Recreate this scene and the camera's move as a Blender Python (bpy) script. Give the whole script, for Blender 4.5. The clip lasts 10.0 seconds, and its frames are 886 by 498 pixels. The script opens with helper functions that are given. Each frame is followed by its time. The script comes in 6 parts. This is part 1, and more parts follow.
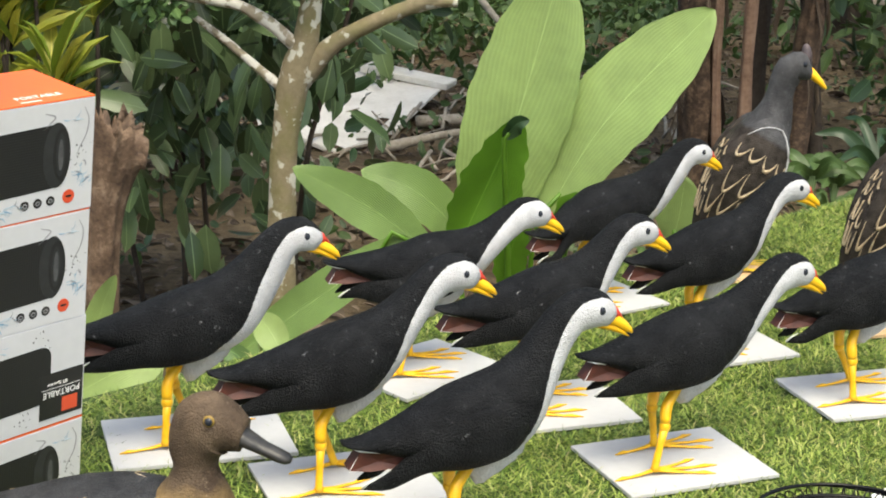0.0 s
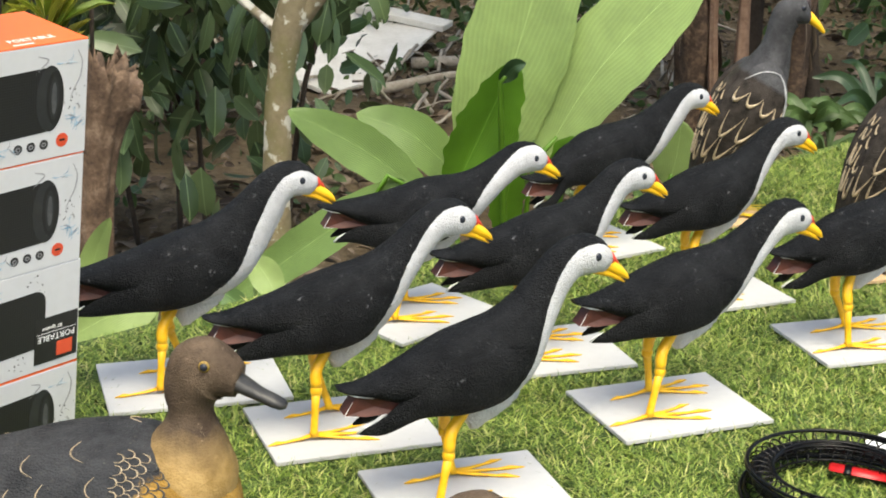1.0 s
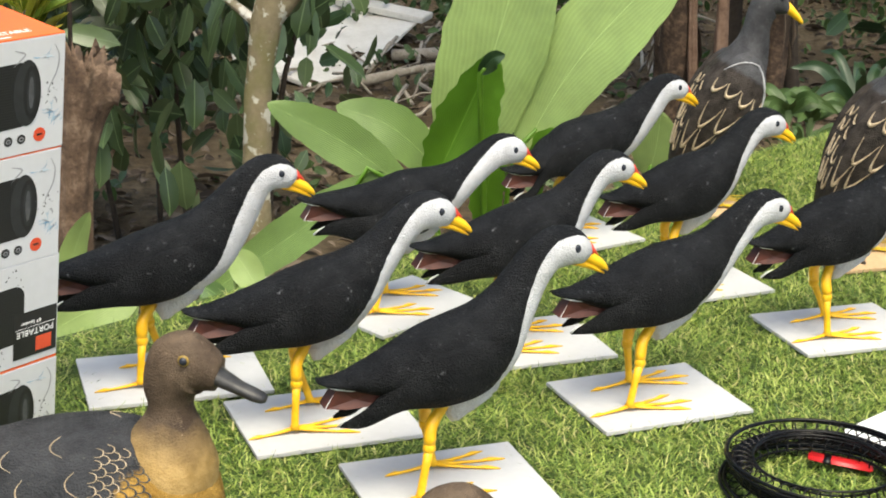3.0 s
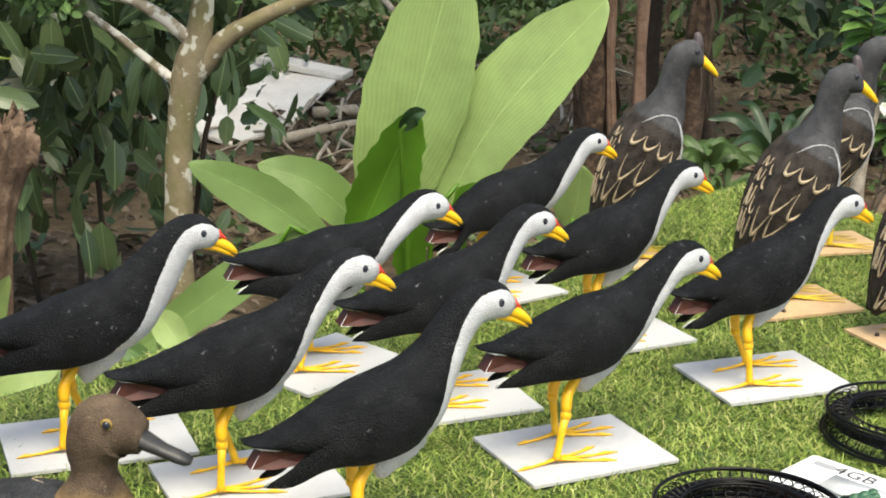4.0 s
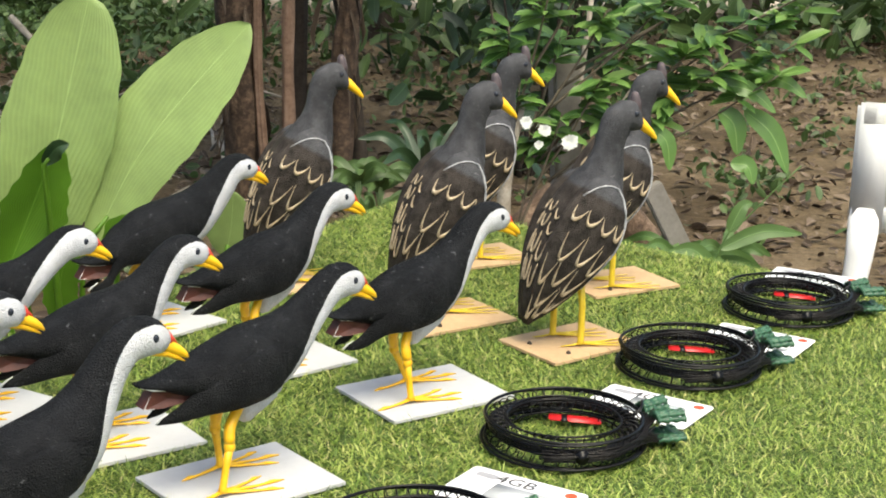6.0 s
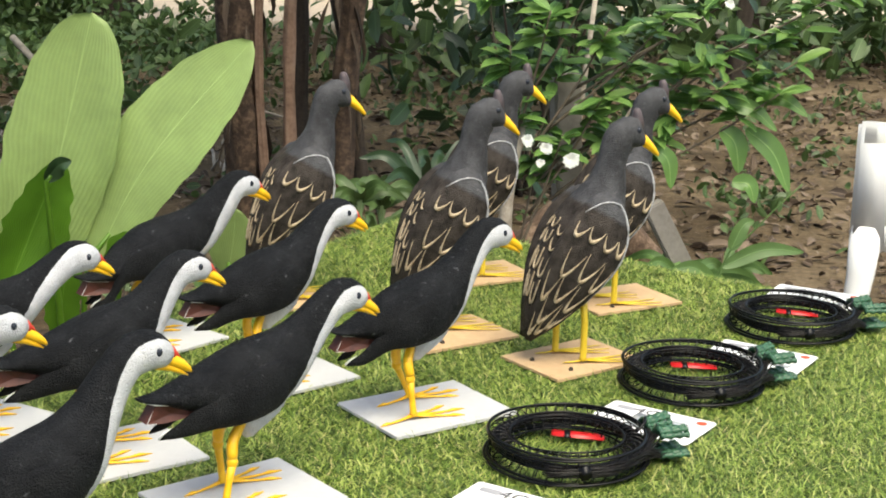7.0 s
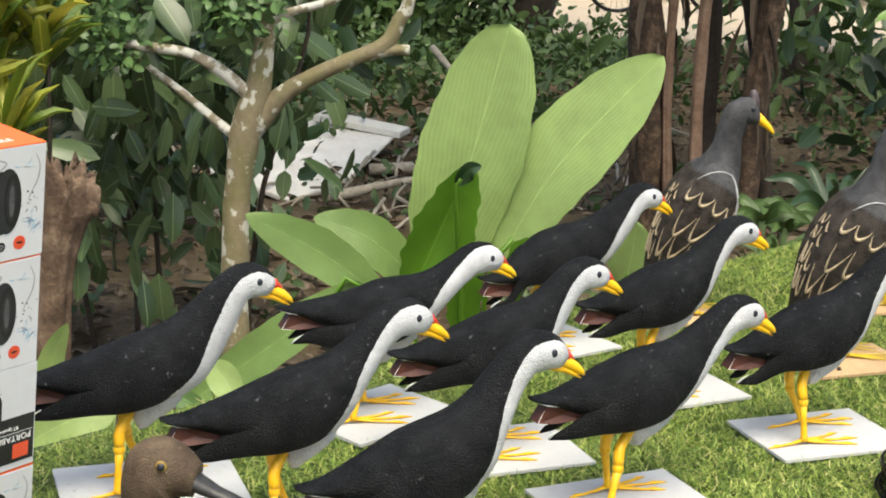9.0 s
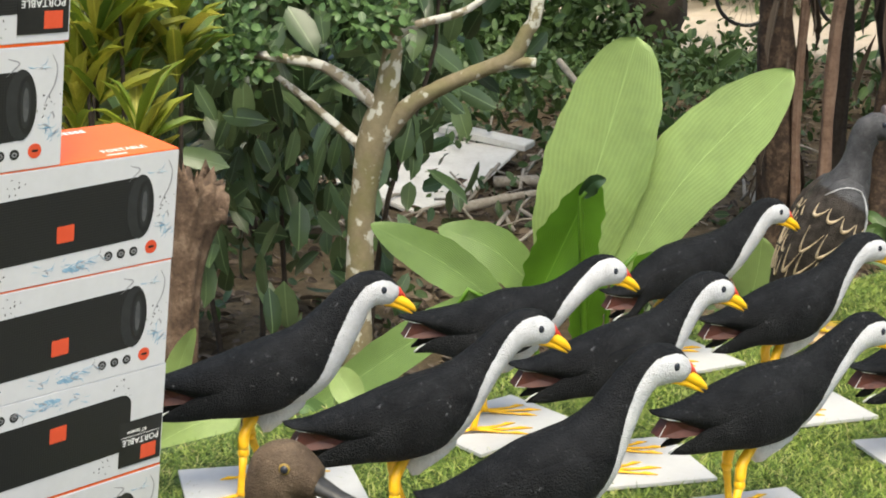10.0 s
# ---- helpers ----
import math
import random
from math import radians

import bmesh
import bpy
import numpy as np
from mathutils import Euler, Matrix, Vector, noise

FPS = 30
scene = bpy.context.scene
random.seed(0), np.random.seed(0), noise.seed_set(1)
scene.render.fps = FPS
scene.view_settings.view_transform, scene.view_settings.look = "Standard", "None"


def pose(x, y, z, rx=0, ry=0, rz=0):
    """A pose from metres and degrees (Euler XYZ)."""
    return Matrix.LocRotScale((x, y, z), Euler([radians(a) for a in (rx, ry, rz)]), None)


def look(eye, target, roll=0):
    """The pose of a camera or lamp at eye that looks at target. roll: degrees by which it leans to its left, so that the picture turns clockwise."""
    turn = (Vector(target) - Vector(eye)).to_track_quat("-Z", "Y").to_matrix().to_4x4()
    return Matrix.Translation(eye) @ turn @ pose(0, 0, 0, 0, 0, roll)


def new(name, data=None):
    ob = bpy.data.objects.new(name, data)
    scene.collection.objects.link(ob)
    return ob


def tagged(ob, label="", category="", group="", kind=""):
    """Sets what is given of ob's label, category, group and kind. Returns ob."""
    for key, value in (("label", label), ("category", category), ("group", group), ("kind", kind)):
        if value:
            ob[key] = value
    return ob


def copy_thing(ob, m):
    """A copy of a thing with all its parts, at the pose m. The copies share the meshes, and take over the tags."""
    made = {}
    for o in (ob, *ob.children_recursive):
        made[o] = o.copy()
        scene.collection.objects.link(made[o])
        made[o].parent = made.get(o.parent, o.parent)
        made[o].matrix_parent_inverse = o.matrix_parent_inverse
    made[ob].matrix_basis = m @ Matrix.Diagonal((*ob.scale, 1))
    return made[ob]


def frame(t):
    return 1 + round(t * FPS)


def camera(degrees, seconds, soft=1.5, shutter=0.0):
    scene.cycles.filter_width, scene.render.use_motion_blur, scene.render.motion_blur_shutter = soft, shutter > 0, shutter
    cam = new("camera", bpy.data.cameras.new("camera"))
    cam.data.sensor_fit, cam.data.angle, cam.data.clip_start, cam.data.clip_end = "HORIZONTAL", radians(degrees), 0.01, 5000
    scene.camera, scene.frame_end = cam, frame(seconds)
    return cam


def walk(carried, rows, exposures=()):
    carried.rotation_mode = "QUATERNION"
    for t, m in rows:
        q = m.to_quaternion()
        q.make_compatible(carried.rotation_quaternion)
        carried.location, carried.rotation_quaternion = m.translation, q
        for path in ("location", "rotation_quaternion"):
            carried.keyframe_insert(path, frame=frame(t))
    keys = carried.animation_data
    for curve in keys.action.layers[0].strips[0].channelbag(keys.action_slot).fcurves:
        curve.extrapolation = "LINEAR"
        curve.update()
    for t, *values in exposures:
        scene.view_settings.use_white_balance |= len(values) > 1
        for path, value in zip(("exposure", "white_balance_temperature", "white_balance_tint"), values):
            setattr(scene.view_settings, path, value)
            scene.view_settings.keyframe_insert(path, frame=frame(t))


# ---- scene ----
cam = camera(31.37, 10.0, soft=1.9)
# seconds, eye, yaw, pitch, roll; the top of the display table is z = 0
ROWS = [
    (0.0, -0.0030, -0.0068, 0.6910, 6.268, -15.728, 1.663),
    (0.5, -0.0030, -0.0037, 0.6909, 6.278, -17.000, 1.853),
    (1.0, -0.0043, -0.0005, 0.6923, 6.020, -17.827, 1.917),
    (1.5, -0.0038, 0.0018, 0.6923, 5.856, -18.096, 1.885),
    (2.0, -0.0028, 0.0000, 0.6930, 5.544, -18.148, 1.867),
    (2.5, -0.0026, 0.0002, 0.6926, 5.486, -18.141, 1.865),
    (2.7, -0.0026, 0.0002, 0.6926, 5.450, -18.138, 1.865),
    (3.8, -0.0008, -0.0030, 0.6950, 3.470, -16.780, 1.480),
    (4.0, -0.0012, -0.0030, 0.6950, 2.500, -16.024, 1.496),
    (4.5, 0.0000, 0.0000, 0.6945, 0.002, -15.706, 1.500),
    (5.0, 0.0010, 0.0042, 0.6958, -3.897, -15.696, 1.625),
    (5.5, 0.0057, 0.0081, 0.6982, -7.955, -15.407, 1.604),
    (6.0, 0.0059, 0.0079, 0.6976, -10.233, -14.899, 1.605),
    (6.2, 0.0056, 0.0095, 0.6968, -10.659, -14.716, 1.623),
    (7.3, 0.0020, 0.0050, 0.6890, -9.517, -13.969, 1.680),
    (7.5, 0.0028, 0.0038, 0.6883, -8.342, -13.912, 1.655),
    (8.0, 0.0044, -0.0020, 0.6891, -4.522, -13.957, 1.686),
    (8.5, 0.0022, -0.0103, 0.6884, -0.001, -13.926, 1.749),
    (9.0, 0.0000, -0.0140, 0.6883, 4.610, -13.917, 1.669),
    (9.5, 0.0004, -0.0186, 0.6872, 7.892, -13.723, 1.610),
    (10.0, 0.0006, -0.0215, 0.6871, 9.221, -13.561, 1.544),
]
walk(cam, [(t, pose(x, y, z, 90 + pitch, 0, yaw) @ pose(0, 0, 0, 0, 0, roll)) for t, x, y, z, yaw, pitch, roll in ROWS],
     exposures=[(0.0, 1.03, 6900, 4), (6.2, 1.03, 6900, 4), (7.3, 0.96, 6900, 4), (10.0, 1.01, 6900, 4)])

# ---- world and light: open shade under a bright, hazy sky ----
world = bpy.data.worlds.new("sky")
scene.world = world
world.use_nodes = True
wn = world.node_tree
sky = wn.nodes.new("ShaderNodeTexSky")
sky.sky_type, sky.sun_disc = "NISHITA", False
sky.sun_elevation, sky.sun_rotation = radians(64), radians(162)
sky.air_density, sky.dust_density = 1.0, 4.0
wn.links.new(sky.outputs[0], wn.nodes["Background"].inputs[0])
wn.nodes["Background"].inputs[1].default_value = 0.15
sun_data = bpy.data.lights.new("sun", "SUN")
sun_data.energy, sun_data.angle, sun_data.color = 2.0, radians(40), (1.0, 0.95, 0.83)
sun = new("sun", sun_data)
sun.matrix_world = look((0.5, -1.5, 3.2), (0, 0, 0))

GZ = -0.72  # the ground below the table top
RNG = np.random.default_rng(7)


# ---- materials ----
def shader(name, rough=0.6, metal=0.0, spec=0.5):
    m = bpy.data.materials.new(name)
    m.use_nodes = True
    b = m.node_tree.nodes["Principled BSDF"]
    b.inputs["Roughness"].default_value = rough
    b.inputs["Metallic"].default_value = metal
    b.inputs["Specular IOR Level"].default_value = spec
    return m, m.node_tree, b


def node(nt, kind, **values):
    n = nt.nodes.new(kind)
    for key, value in values.items():
        n.inputs[key].default_value = value
    return n


def ramp(nt, source, stops):
    r = nt.nodes.new("ShaderNodeValToRGB")
    e = r.color_ramp.elements
    while len(e) < len(stops):
        e.new(0.5)
    for el, (p, c) in zip(e, stops):
        el.position = p
        el.color = (*c, 1.0) if len(c) == 3 else c
    nt.links.new(source, r.inputs[0])
    return r.outputs[0]


def mixed(nt, fac, a, b, how="MIX"):
    m = nt.nodes.new("ShaderNodeMix")
    m.data_type, m.blend_type = "RGBA", how
    for slot, v in ((0, fac), (6, a), (7, b)):
        if isinstance(v, (int, float)):
            m.inputs[slot].default_value = v
        elif isinstance(v, tuple):
            m.inputs[slot].default_value = (*v, 1.0)
        else:
            nt.links.new(v, m.inputs[slot])
    return m.outputs[2]


def noisy(nt, scale, detail=4.0, rough=0.6, vector=None):
    n = node(nt, "ShaderNodeTexNoise", Scale=scale, Detail=detail, Roughness=rough)
    if vector is None:
        vector = nt.nodes.new("ShaderNodeTexCoord").outputs["Object"]
    nt.links.new(vector, n.inputs["Vector"])
    return n.outputs["Fac"]


def bumped(nt, b, height, strength=0.3, distance=0.002):
    n = node(nt, "ShaderNodeBump", Strength=strength, Distance=distance)
    nt.links.new(height, n.inputs["Height"])
    nt.links.new(n.outputs[0], b.inputs["Normal"])


def surface(name, stops, scale=20.0, rough=0.6, bump=0.3, fine=120.0, distance=0.002, spec=0.4, vary=0.0, metal=0.0):
    """Two scales of noise between the given colours, with fine relief; vary: the spread from object to object."""
    m, nt, b = shader(name, rough, metal, spec)
    coarse, grain = noisy(nt, scale), noisy(nt, fine)
    both = node(nt, "ShaderNodeMath", Value_001=0.45)
    both.operation = "MULTIPLY_ADD"
    both.inputs[1].default_value = 0.35
    nt.links.new(grain, both.inputs[0])
    half = node(nt, "ShaderNodeMath")
    half.operation = "MULTIPLY"
    half.inputs[1].default_value = 0.65
    nt.links.new(coarse, half.inputs[0])
    nt.links.new(half.outputs[0], both.inputs[2])
    k = len(stops) - 1
    colour = ramp(nt, both.outputs[0], [(0.3 + 0.4 * i / max(k, 1), c) for i, c in enumerate(stops)])
    if vary:
        info = nt.nodes.new("ShaderNodeObjectInfo")
        light = ramp(nt, info.outputs["Random"], [(0.0, (1 - vary,) * 3), (1.0, (1.0,) * 3)])
        colour = mixed(nt, 1.0, colour, light, "MULTIPLY")
    nt.links.new(colour, b.inputs["Base Color"])
    bumped(nt, b, both.outputs[0], bump, distance)
    return m


def foliage(name, stops, rough=0.45, through_light=0.25, veins=0.0, vein_scale=30.0, midrib=0.03):
    """Leaf: colour varies from leaf to leaf, a paler midrib, side veins from the leaf's own coordinates, some light through it."""
    m, nt, b = shader(name, rough, 0.0, 0.45)
    geo = nt.nodes.new("ShaderNodeNewGeometry")
    k = len(stops) - 1
    colour = ramp(nt, geo.outputs["Random Per Island"], [(i / max(k, 1), c) for i, c in enumerate(stops)])
    blotch = ramp(nt, noisy(nt, 18.0), [(0.3, (0.84,) * 3), (0.7, (1.08,) * 3)])
    colour = mixed(nt, 1.0, colour, blotch, "MULTIPLY")
    uv = nt.nodes.new("ShaderNodeUVMap")
    sep = nt.nodes.new("ShaderNodeSeparateXYZ")
    nt.links.new(uv.outputs[0], sep.inputs[0])
    off = node(nt, "ShaderNodeMath")
    off.operation = "SUBTRACT"
    off.inputs[1].default_value = 0.5
    nt.links.new(sep.outputs[0], off.inputs[0])
    dist = nt.nodes.new("ShaderNodeMath")
    dist.operation = "ABSOLUTE"
    nt.links.new(off.outputs[0], dist.inputs[0])
    rib = ramp(nt, dist.outputs[0], [(0.0, (1, 1, 1)), (midrib, (0, 0, 0))])
    pale = tuple(min(1.0, 1.35 * c + 0.02) for c in stops[-1])
    colour = mixed(nt, rib, colour, pale)
    if veins:
        run = node(nt, "ShaderNodeMath")
        run.operation = "MULTIPLY_ADD"
        run.inputs[1].default_value = -2.7
        nt.links.new(dist.outputs[0], run.inputs[0])
        nt.links.new(sep.outputs[1], run.inputs[2])
        wander = node(nt, "ShaderNodeMath")
        wander.operation = "MULTIPLY_ADD"
        wander.inputs[1].default_value = 0.16
        nt.links.new(noisy(nt, 9.0, 3.0), wander.inputs[0])
        nt.links.new(run.outputs[0], wander.inputs[2])
        run = wander
        times = node(nt, "ShaderNodeMath")
        times.operation = "MULTIPLY"
        times.inputs[1].default_value = vein_scale * 6.283
        nt.links.new(run.outputs[0], times.inputs[0])
        wave = node(nt, "ShaderNodeMath")
        wave.operation = "SINE"
        nt.links.new(times.outputs[0], wave.inputs[0])
        tone = ramp(nt, wave.outputs[0], [(0.0, (1 - veins,) * 3), (0.5, (1.0,) * 3)])
        colour = mixed(nt, 1.0, colour, tone, "MULTIPLY")
        bumped(nt, b, wave.outputs[0], 0.22, 0.002)
    nt.links.new(colour, b.inputs["Base Color"])
    trans = nt.nodes.new("ShaderNodeBsdfTranslucent")
    nt.links.new(colour, trans.inputs[0])
    mix = node(nt, "ShaderNodeMixShader", Fac=through_light)
    nt.links.new(b.outputs[0], mix.inputs[1])
    nt.links.new(trans.outputs[0], mix.inputs[2])
    nt.links.new(mix.outputs[0], nt.nodes["Material Output"].inputs[0])
    return m


def two_paints(name, first, second, ragged=0.16, scale=260.0, soft=0.01, stipple=0.6, spec=0.10):
    """Hand-painted carving: the mesh's own 'paint' value, with a ragged brush edge, parts the two colours."""
    m, nt, b = shader(name, 0.7, 0.0, spec)
    at = nt.nodes.new("ShaderNodeAttribute")
    at.attribute_name = "paint"
    n1 = noisy(nt, scale, 3.0)
    shift = node(nt, "ShaderNodeMath")
    shift.operation = "MULTIPLY_ADD"
    shift.inputs[1].default_value = ragged
    nt.links.new(n1, shift.inputs[0])
    nt.links.new(at.outputs["Fac"], shift.inputs[2])
    mask = ramp(nt, shift.outputs[0], [(0.5 - soft + ragged / 2, (0, 0, 0)), (0.5 + soft + ragged / 2, (1, 1, 1))])
    c1 = ramp(nt, noisy(nt, 30.0, 6.0, 0.7), [(0.35, first[0]), (0.7, first[1])])
    chips = ramp(nt, noisy(nt, 210.0, 6.0, 0.8), [(0.60, (0, 0, 0)), (0.70, (0.42,) * 3)])
    c1 = mixed(nt, chips, c1, first[2])
    # sparse rubbed spots, different on each carving
    info = nt.nodes.new("ShaderNodeObjectInfo")
    away = nt.nodes.new("ShaderNodeVectorMath")
    away.operation = "ADD"
    nt.links.new(nt.nodes.new("ShaderNodeTexCoord").outputs["Object"], away.inputs[0])
    nt.links.new(info.outputs["Random"], away.inputs[1])
    scuff = ramp(nt, noisy(nt, 75.0, 7.0, 0.75, away.outputs[0]), [(0.635, (0, 0, 0)), (0.70, (0.75,) * 3)])
    c1 = mixed(nt, scuff, c1, first[2])
    c2 = ramp(nt, noisy(nt, 55.0, 5.0), [(0.3, second[0]), (0.65, second[1])])
    nt.links.new(mixed(nt, mask, c1, c2), b.inputs["Base Color"])
    where = nt.nodes.new("ShaderNodeTexCoord").outputs["Object"]
    vor = node(nt, "ShaderNodeTexVoronoi", Scale=560.0)
    nt.links.new(where, vor.inputs["Vector"])
    drag = nt.nodes.new("ShaderNodeMapping")
    drag.inputs["Rotation"].default_value = (0, 0.5, 0)
    drag.inputs["Scale"].default_value = (0.45, 1.0, 1.0)
    nt.links.new(where, drag.inputs["Vector"])
    streak = noisy(nt, 560.0, 4.0, 0.65, drag.outputs[0])
    both = node(nt, "ShaderNodeMath")
    both.operation = "MULTIPLY_ADD"
    both.inputs[1].default_value = 0.8
    nt.links.new(vor.outputs[0], both.inputs[0])
    nt.links.new(streak, both.inputs[2])
    bumped(nt, b, both.outputs[0], stipple, 0.0026)
    sheen = ramp(nt, streak, [(0.35, (0.42,) * 3), (0.65, (0.75,) * 3)])
    nt.links.new(sheen, b.inputs["Roughness"])
    return m


BLACK_WHITE = two_paints("black_white_paint", ((0.0036, 0.0040, 0.0048), (0.0140, 0.0147, 0.0164), (0.18, 0.185, 0.195)), ((0.43, 0.435, 0.455), (0.57, 0.575, 0.60)), stipple=0.65, spec=0.10)
YELLOW = surface("yellow_paint", [(0.70, 0.36, 0.012), (0.86, 0.50, 0.02)], 60, 0.4, 0.25)
BILL = surface("bill_paint", [(0.78, 0.41, 0.012), (0.86, 0.52, 0.02)], 80, 0.45, 0.3)
RED = surface("red_paint", [(0.45, 0.03, 0.02), (0.6, 0.06, 0.03)], 60, 0.5, 0.2)
RUST = surface("rust_brown_paint", [(0.040, 0.010, 0.007), (0.110, 0.031, 0.020)], 70, 0.55, 0.3)
EYE = surface("eye_gloss", [(0.010, 0.012, 0.018), (0.030, 0.034, 0.048)], 90, 0.2, 0.0)
EYE_RING = surface("dull_yellow_eye_ring", [(0.16, 0.10, 0.02), (0.36, 0.24, 0.05)], 90, 0.5, 0.2)
WHITE_LINE = surface("white_brush_line", [(0.50, 0.50, 0.50), (0.78, 0.78, 0.78)], 300, 0.6, 0.3)
FOAM = surface("white_foam_board", [(0.42, 0.422, 0.43), (0.49, 0.492, 0.50)], 8, 0.55, 0.08)
PLY = surface("brown_fibreboard", [(0.40, 0.265, 0.145), (0.54, 0.375, 0.215)], 14, 0.7, 0.2)
GREY_FEATHER = two_paints("grey_brown_paint", ((0.032, 0.032, 0.035), (0.085, 0.085, 0.090), (0.24, 0.24, 0.24)), ((0.013, 0.0105, 0.009), (0.055, 0.046, 0.040)), 0.25, soft=0.12)
BUFF = surface("buff_brush_line", [(0.13, 0.095, 0.06), (0.36, 0.28, 0.18), (0.54, 0.46, 0.34)], 170, 0.7, 0.4, 420)
DUCK_HEAD = two_paints("duck_brown_paint", ((0.055, 0.038, 0.027), (0.145, 0.105, 0.072), (0.34, 0.27, 0.20)), ((0.22, 0.138, 0.045), (0.40, 0.27, 0.11)), 0.3, 60, 0.22, stipple=0.4)
DUCK_BODY = two_paints("duck_grey_ochre_paint", ((0.020, 0.021, 0.024), (0.058, 0.060, 0.066), (0.17, 0.15, 0.12)), ((0.19, 0.105, 0.022), (0.37, 0.22, 0.055)), 0.35, 120, 0.05)
DUCK_BILL = surface("duck_bill_paint", [(0.012, 0.012, 0.013), (0.05, 0.048, 0.046)], 60, 0.4, 0.3)
MAROON = surface("maroon_paint", [(0.035, 0.012, 0.010), (0.075, 0.022, 0.018)], 60, 0.5, 0.3)
CARTON = surface("white_carton", [(0.56, 0.56, 0.58), (0.63, 0.63, 0.655)], 10, 0.35, 0.05, spec=0.5)
ORANGE = surface("orange_carton", [(0.80, 0.115, 0.012), (0.88, 0.15, 0.02)], 10, 0.35, 0.05)
PRINT_BLACK = surface("print_black", [(0.010, 0.010, 0.011), (0.022, 0.022, 0.024)], 25, 0.4, 0.05)
PRINT_DARK = surface("print_dark_grey", [(0.018, 0.019, 0.021), (0.034, 0.035, 0.038)], 25, 0.4, 0.05)
PRINT_MID = surface("print_mid_grey", [(0.05, 0.052, 0.056), (0.11, 0.112, 0.118)], 60, 0.4, 0.05)
PRINT_RED = surface("print_red", [(0.62, 0.07, 0.03), (0.70, 0.10, 0.045)], 25, 0.4, 0.05)
PRINT_BLUE = surface("print_blue", [(0.07, 0.17, 0.30), (0.24, 0.40, 0.54), (0.46, 0.57, 0.66)], 160, 0.4, 0.05)
PRINT_PALE_BLUE = surface("print_pale_blue", [(0.34, 0.46, 0.56), (0.52, 0.58, 0.63)], 120, 0.4, 0.05)
PRINT_WHITE = surface("print_white", [(0.78, 0.78, 0.78), (0.84, 0.84, 0.84)], 25, 0.4, 0.05)
WIRE = surface("black_plastic", [(0.002, 0.002, 0.0025), (0.005, 0.005, 0.006)], 60, 0.32, 0.1, spec=0.22)
COPPER_DARK = surface("dark_cord", [(0.004, 0.0035, 0.003), (0.013, 0.010, 0.009)], 90, 0.35, 0.2, spec=0.3)
GREEN_BEAD = surface("green_plastic", [(0.012, 0.042, 0.022), (0.050, 0.135, 0.072)], 130, 0.35, 0.2)
RED_PLASTIC = surface("red_plastic", [(0.42, 0.010, 0.014), (0.56, 0.022, 0.024)], 30, 0.35, 0.1)
CARD = surface("white_card", [(0.74, 0.74, 0.76), (0.80, 0.80, 0.82)], 20, 0.4, 0.05)
CARD_GREY = surface("grey_print", [(0.25, 0.25, 0.27), (0.36, 0.36, 0.38)], 40, 0.4, 0.05)
CLEAR = surface("blister_plastic", [(0.52, 0.54, 0.56), (0.66, 0.68, 0.70)], 40, 0.12, 0.05, spec=0.6)
def bark_material(name, low, high, lichen, cover):
    """Ridged bark with crisp pale lichen patches; cover: how much lichen."""
    m, nt, b = shader(name, 0.88, 0.0, 0.25)
    pos = nt.nodes.new("ShaderNodeTexCoord").outputs["Object"]
    base = mixed(nt, noisy(nt, 60.0, 6.0, 0.7, pos), low, high)
    patch = ramp(nt, noisy(nt, 26.0, 3.0, 0.55, pos), [(1 - cover - 0.03, (0, 0, 0)), (1 - cover + 0.02, (0.9,) * 3)])
    moss = ramp(nt, noisy(nt, 11.0, 4.0, 0.6, pos), [(0.45, (0, 0, 0)), (0.62, (0.55,) * 3)])
    base = mixed(nt, moss, base, (0.17, 0.165, 0.06))
    nt.links.new(mixed(nt, patch, base, lichen), b.inputs["Base Color"])
    bumped(nt, b, noisy(nt, 95.0, 7.0, 0.75, pos), 0.9, 0.006)
    return m


BARK = bark_material("lichen_bark", (0.13, 0.10, 0.055), (0.33, 0.28, 0.18), (0.56, 0.55, 0.47), 0.41)
PALE_BARK = bark_material("pale_branch_bark", (0.20, 0.16, 0.11), (0.42, 0.37, 0.29), (0.66, 0.64, 0.58), 0.52)
BROWN_TWIG = surface("brown_twig", [(0.06, 0.045, 0.032), (0.16, 0.13, 0.09)], 40, 0.85, 0.5, 180, 0.003)
TWIG = surface("grey_twig", [(0.20, 0.165, 0.125), (0.46, 0.41, 0.34)], 40, 0.85, 0.5, 180, 0.003)
DEAD_WOOD = surface("weathered_wood", [(0.032, 0.019, 0.012), (0.11, 0.070, 0.045), (0.25, 0.175, 0.12)], 30, 0.9, 1.0, 140, 0.006)
FIBRE = surface("fibrous_stem", [(0.016, 0.011, 0.007), (0.065, 0.041, 0.026), (0.19, 0.125, 0.080)], 24, 0.9, 0.8, 90, 0.01)
DARK_STEM = surface("dark_stem", [(0.022, 0.016, 0.012), (0.06, 0.045, 0.033)], 30, 0.9, 0.6, 120, 0.005)
CONCRETE = surface("worn_concrete", [(0.15, 0.135, 0.115), (0.27, 0.25, 0.22)], 12, 0.9, 0.4, 90, 0.004)
PLASTER = surface("broken_plasterboard", [(0.58, 0.55, 0.49), (0.78, 0.75, 0.70)], 7, 0.85, 0.3, 60)
CHAIR_WHITE = surface("white_chair_plastic", [(0.80, 0.80, 0.80), (0.86, 0.86, 0.85)], 10, 0.4, 0.05)
TABLE_WOOD = surface("table_board", [(0.16, 0.11, 0.07), (0.26, 0.19, 0.13)], 9, 0.7, 0.2)
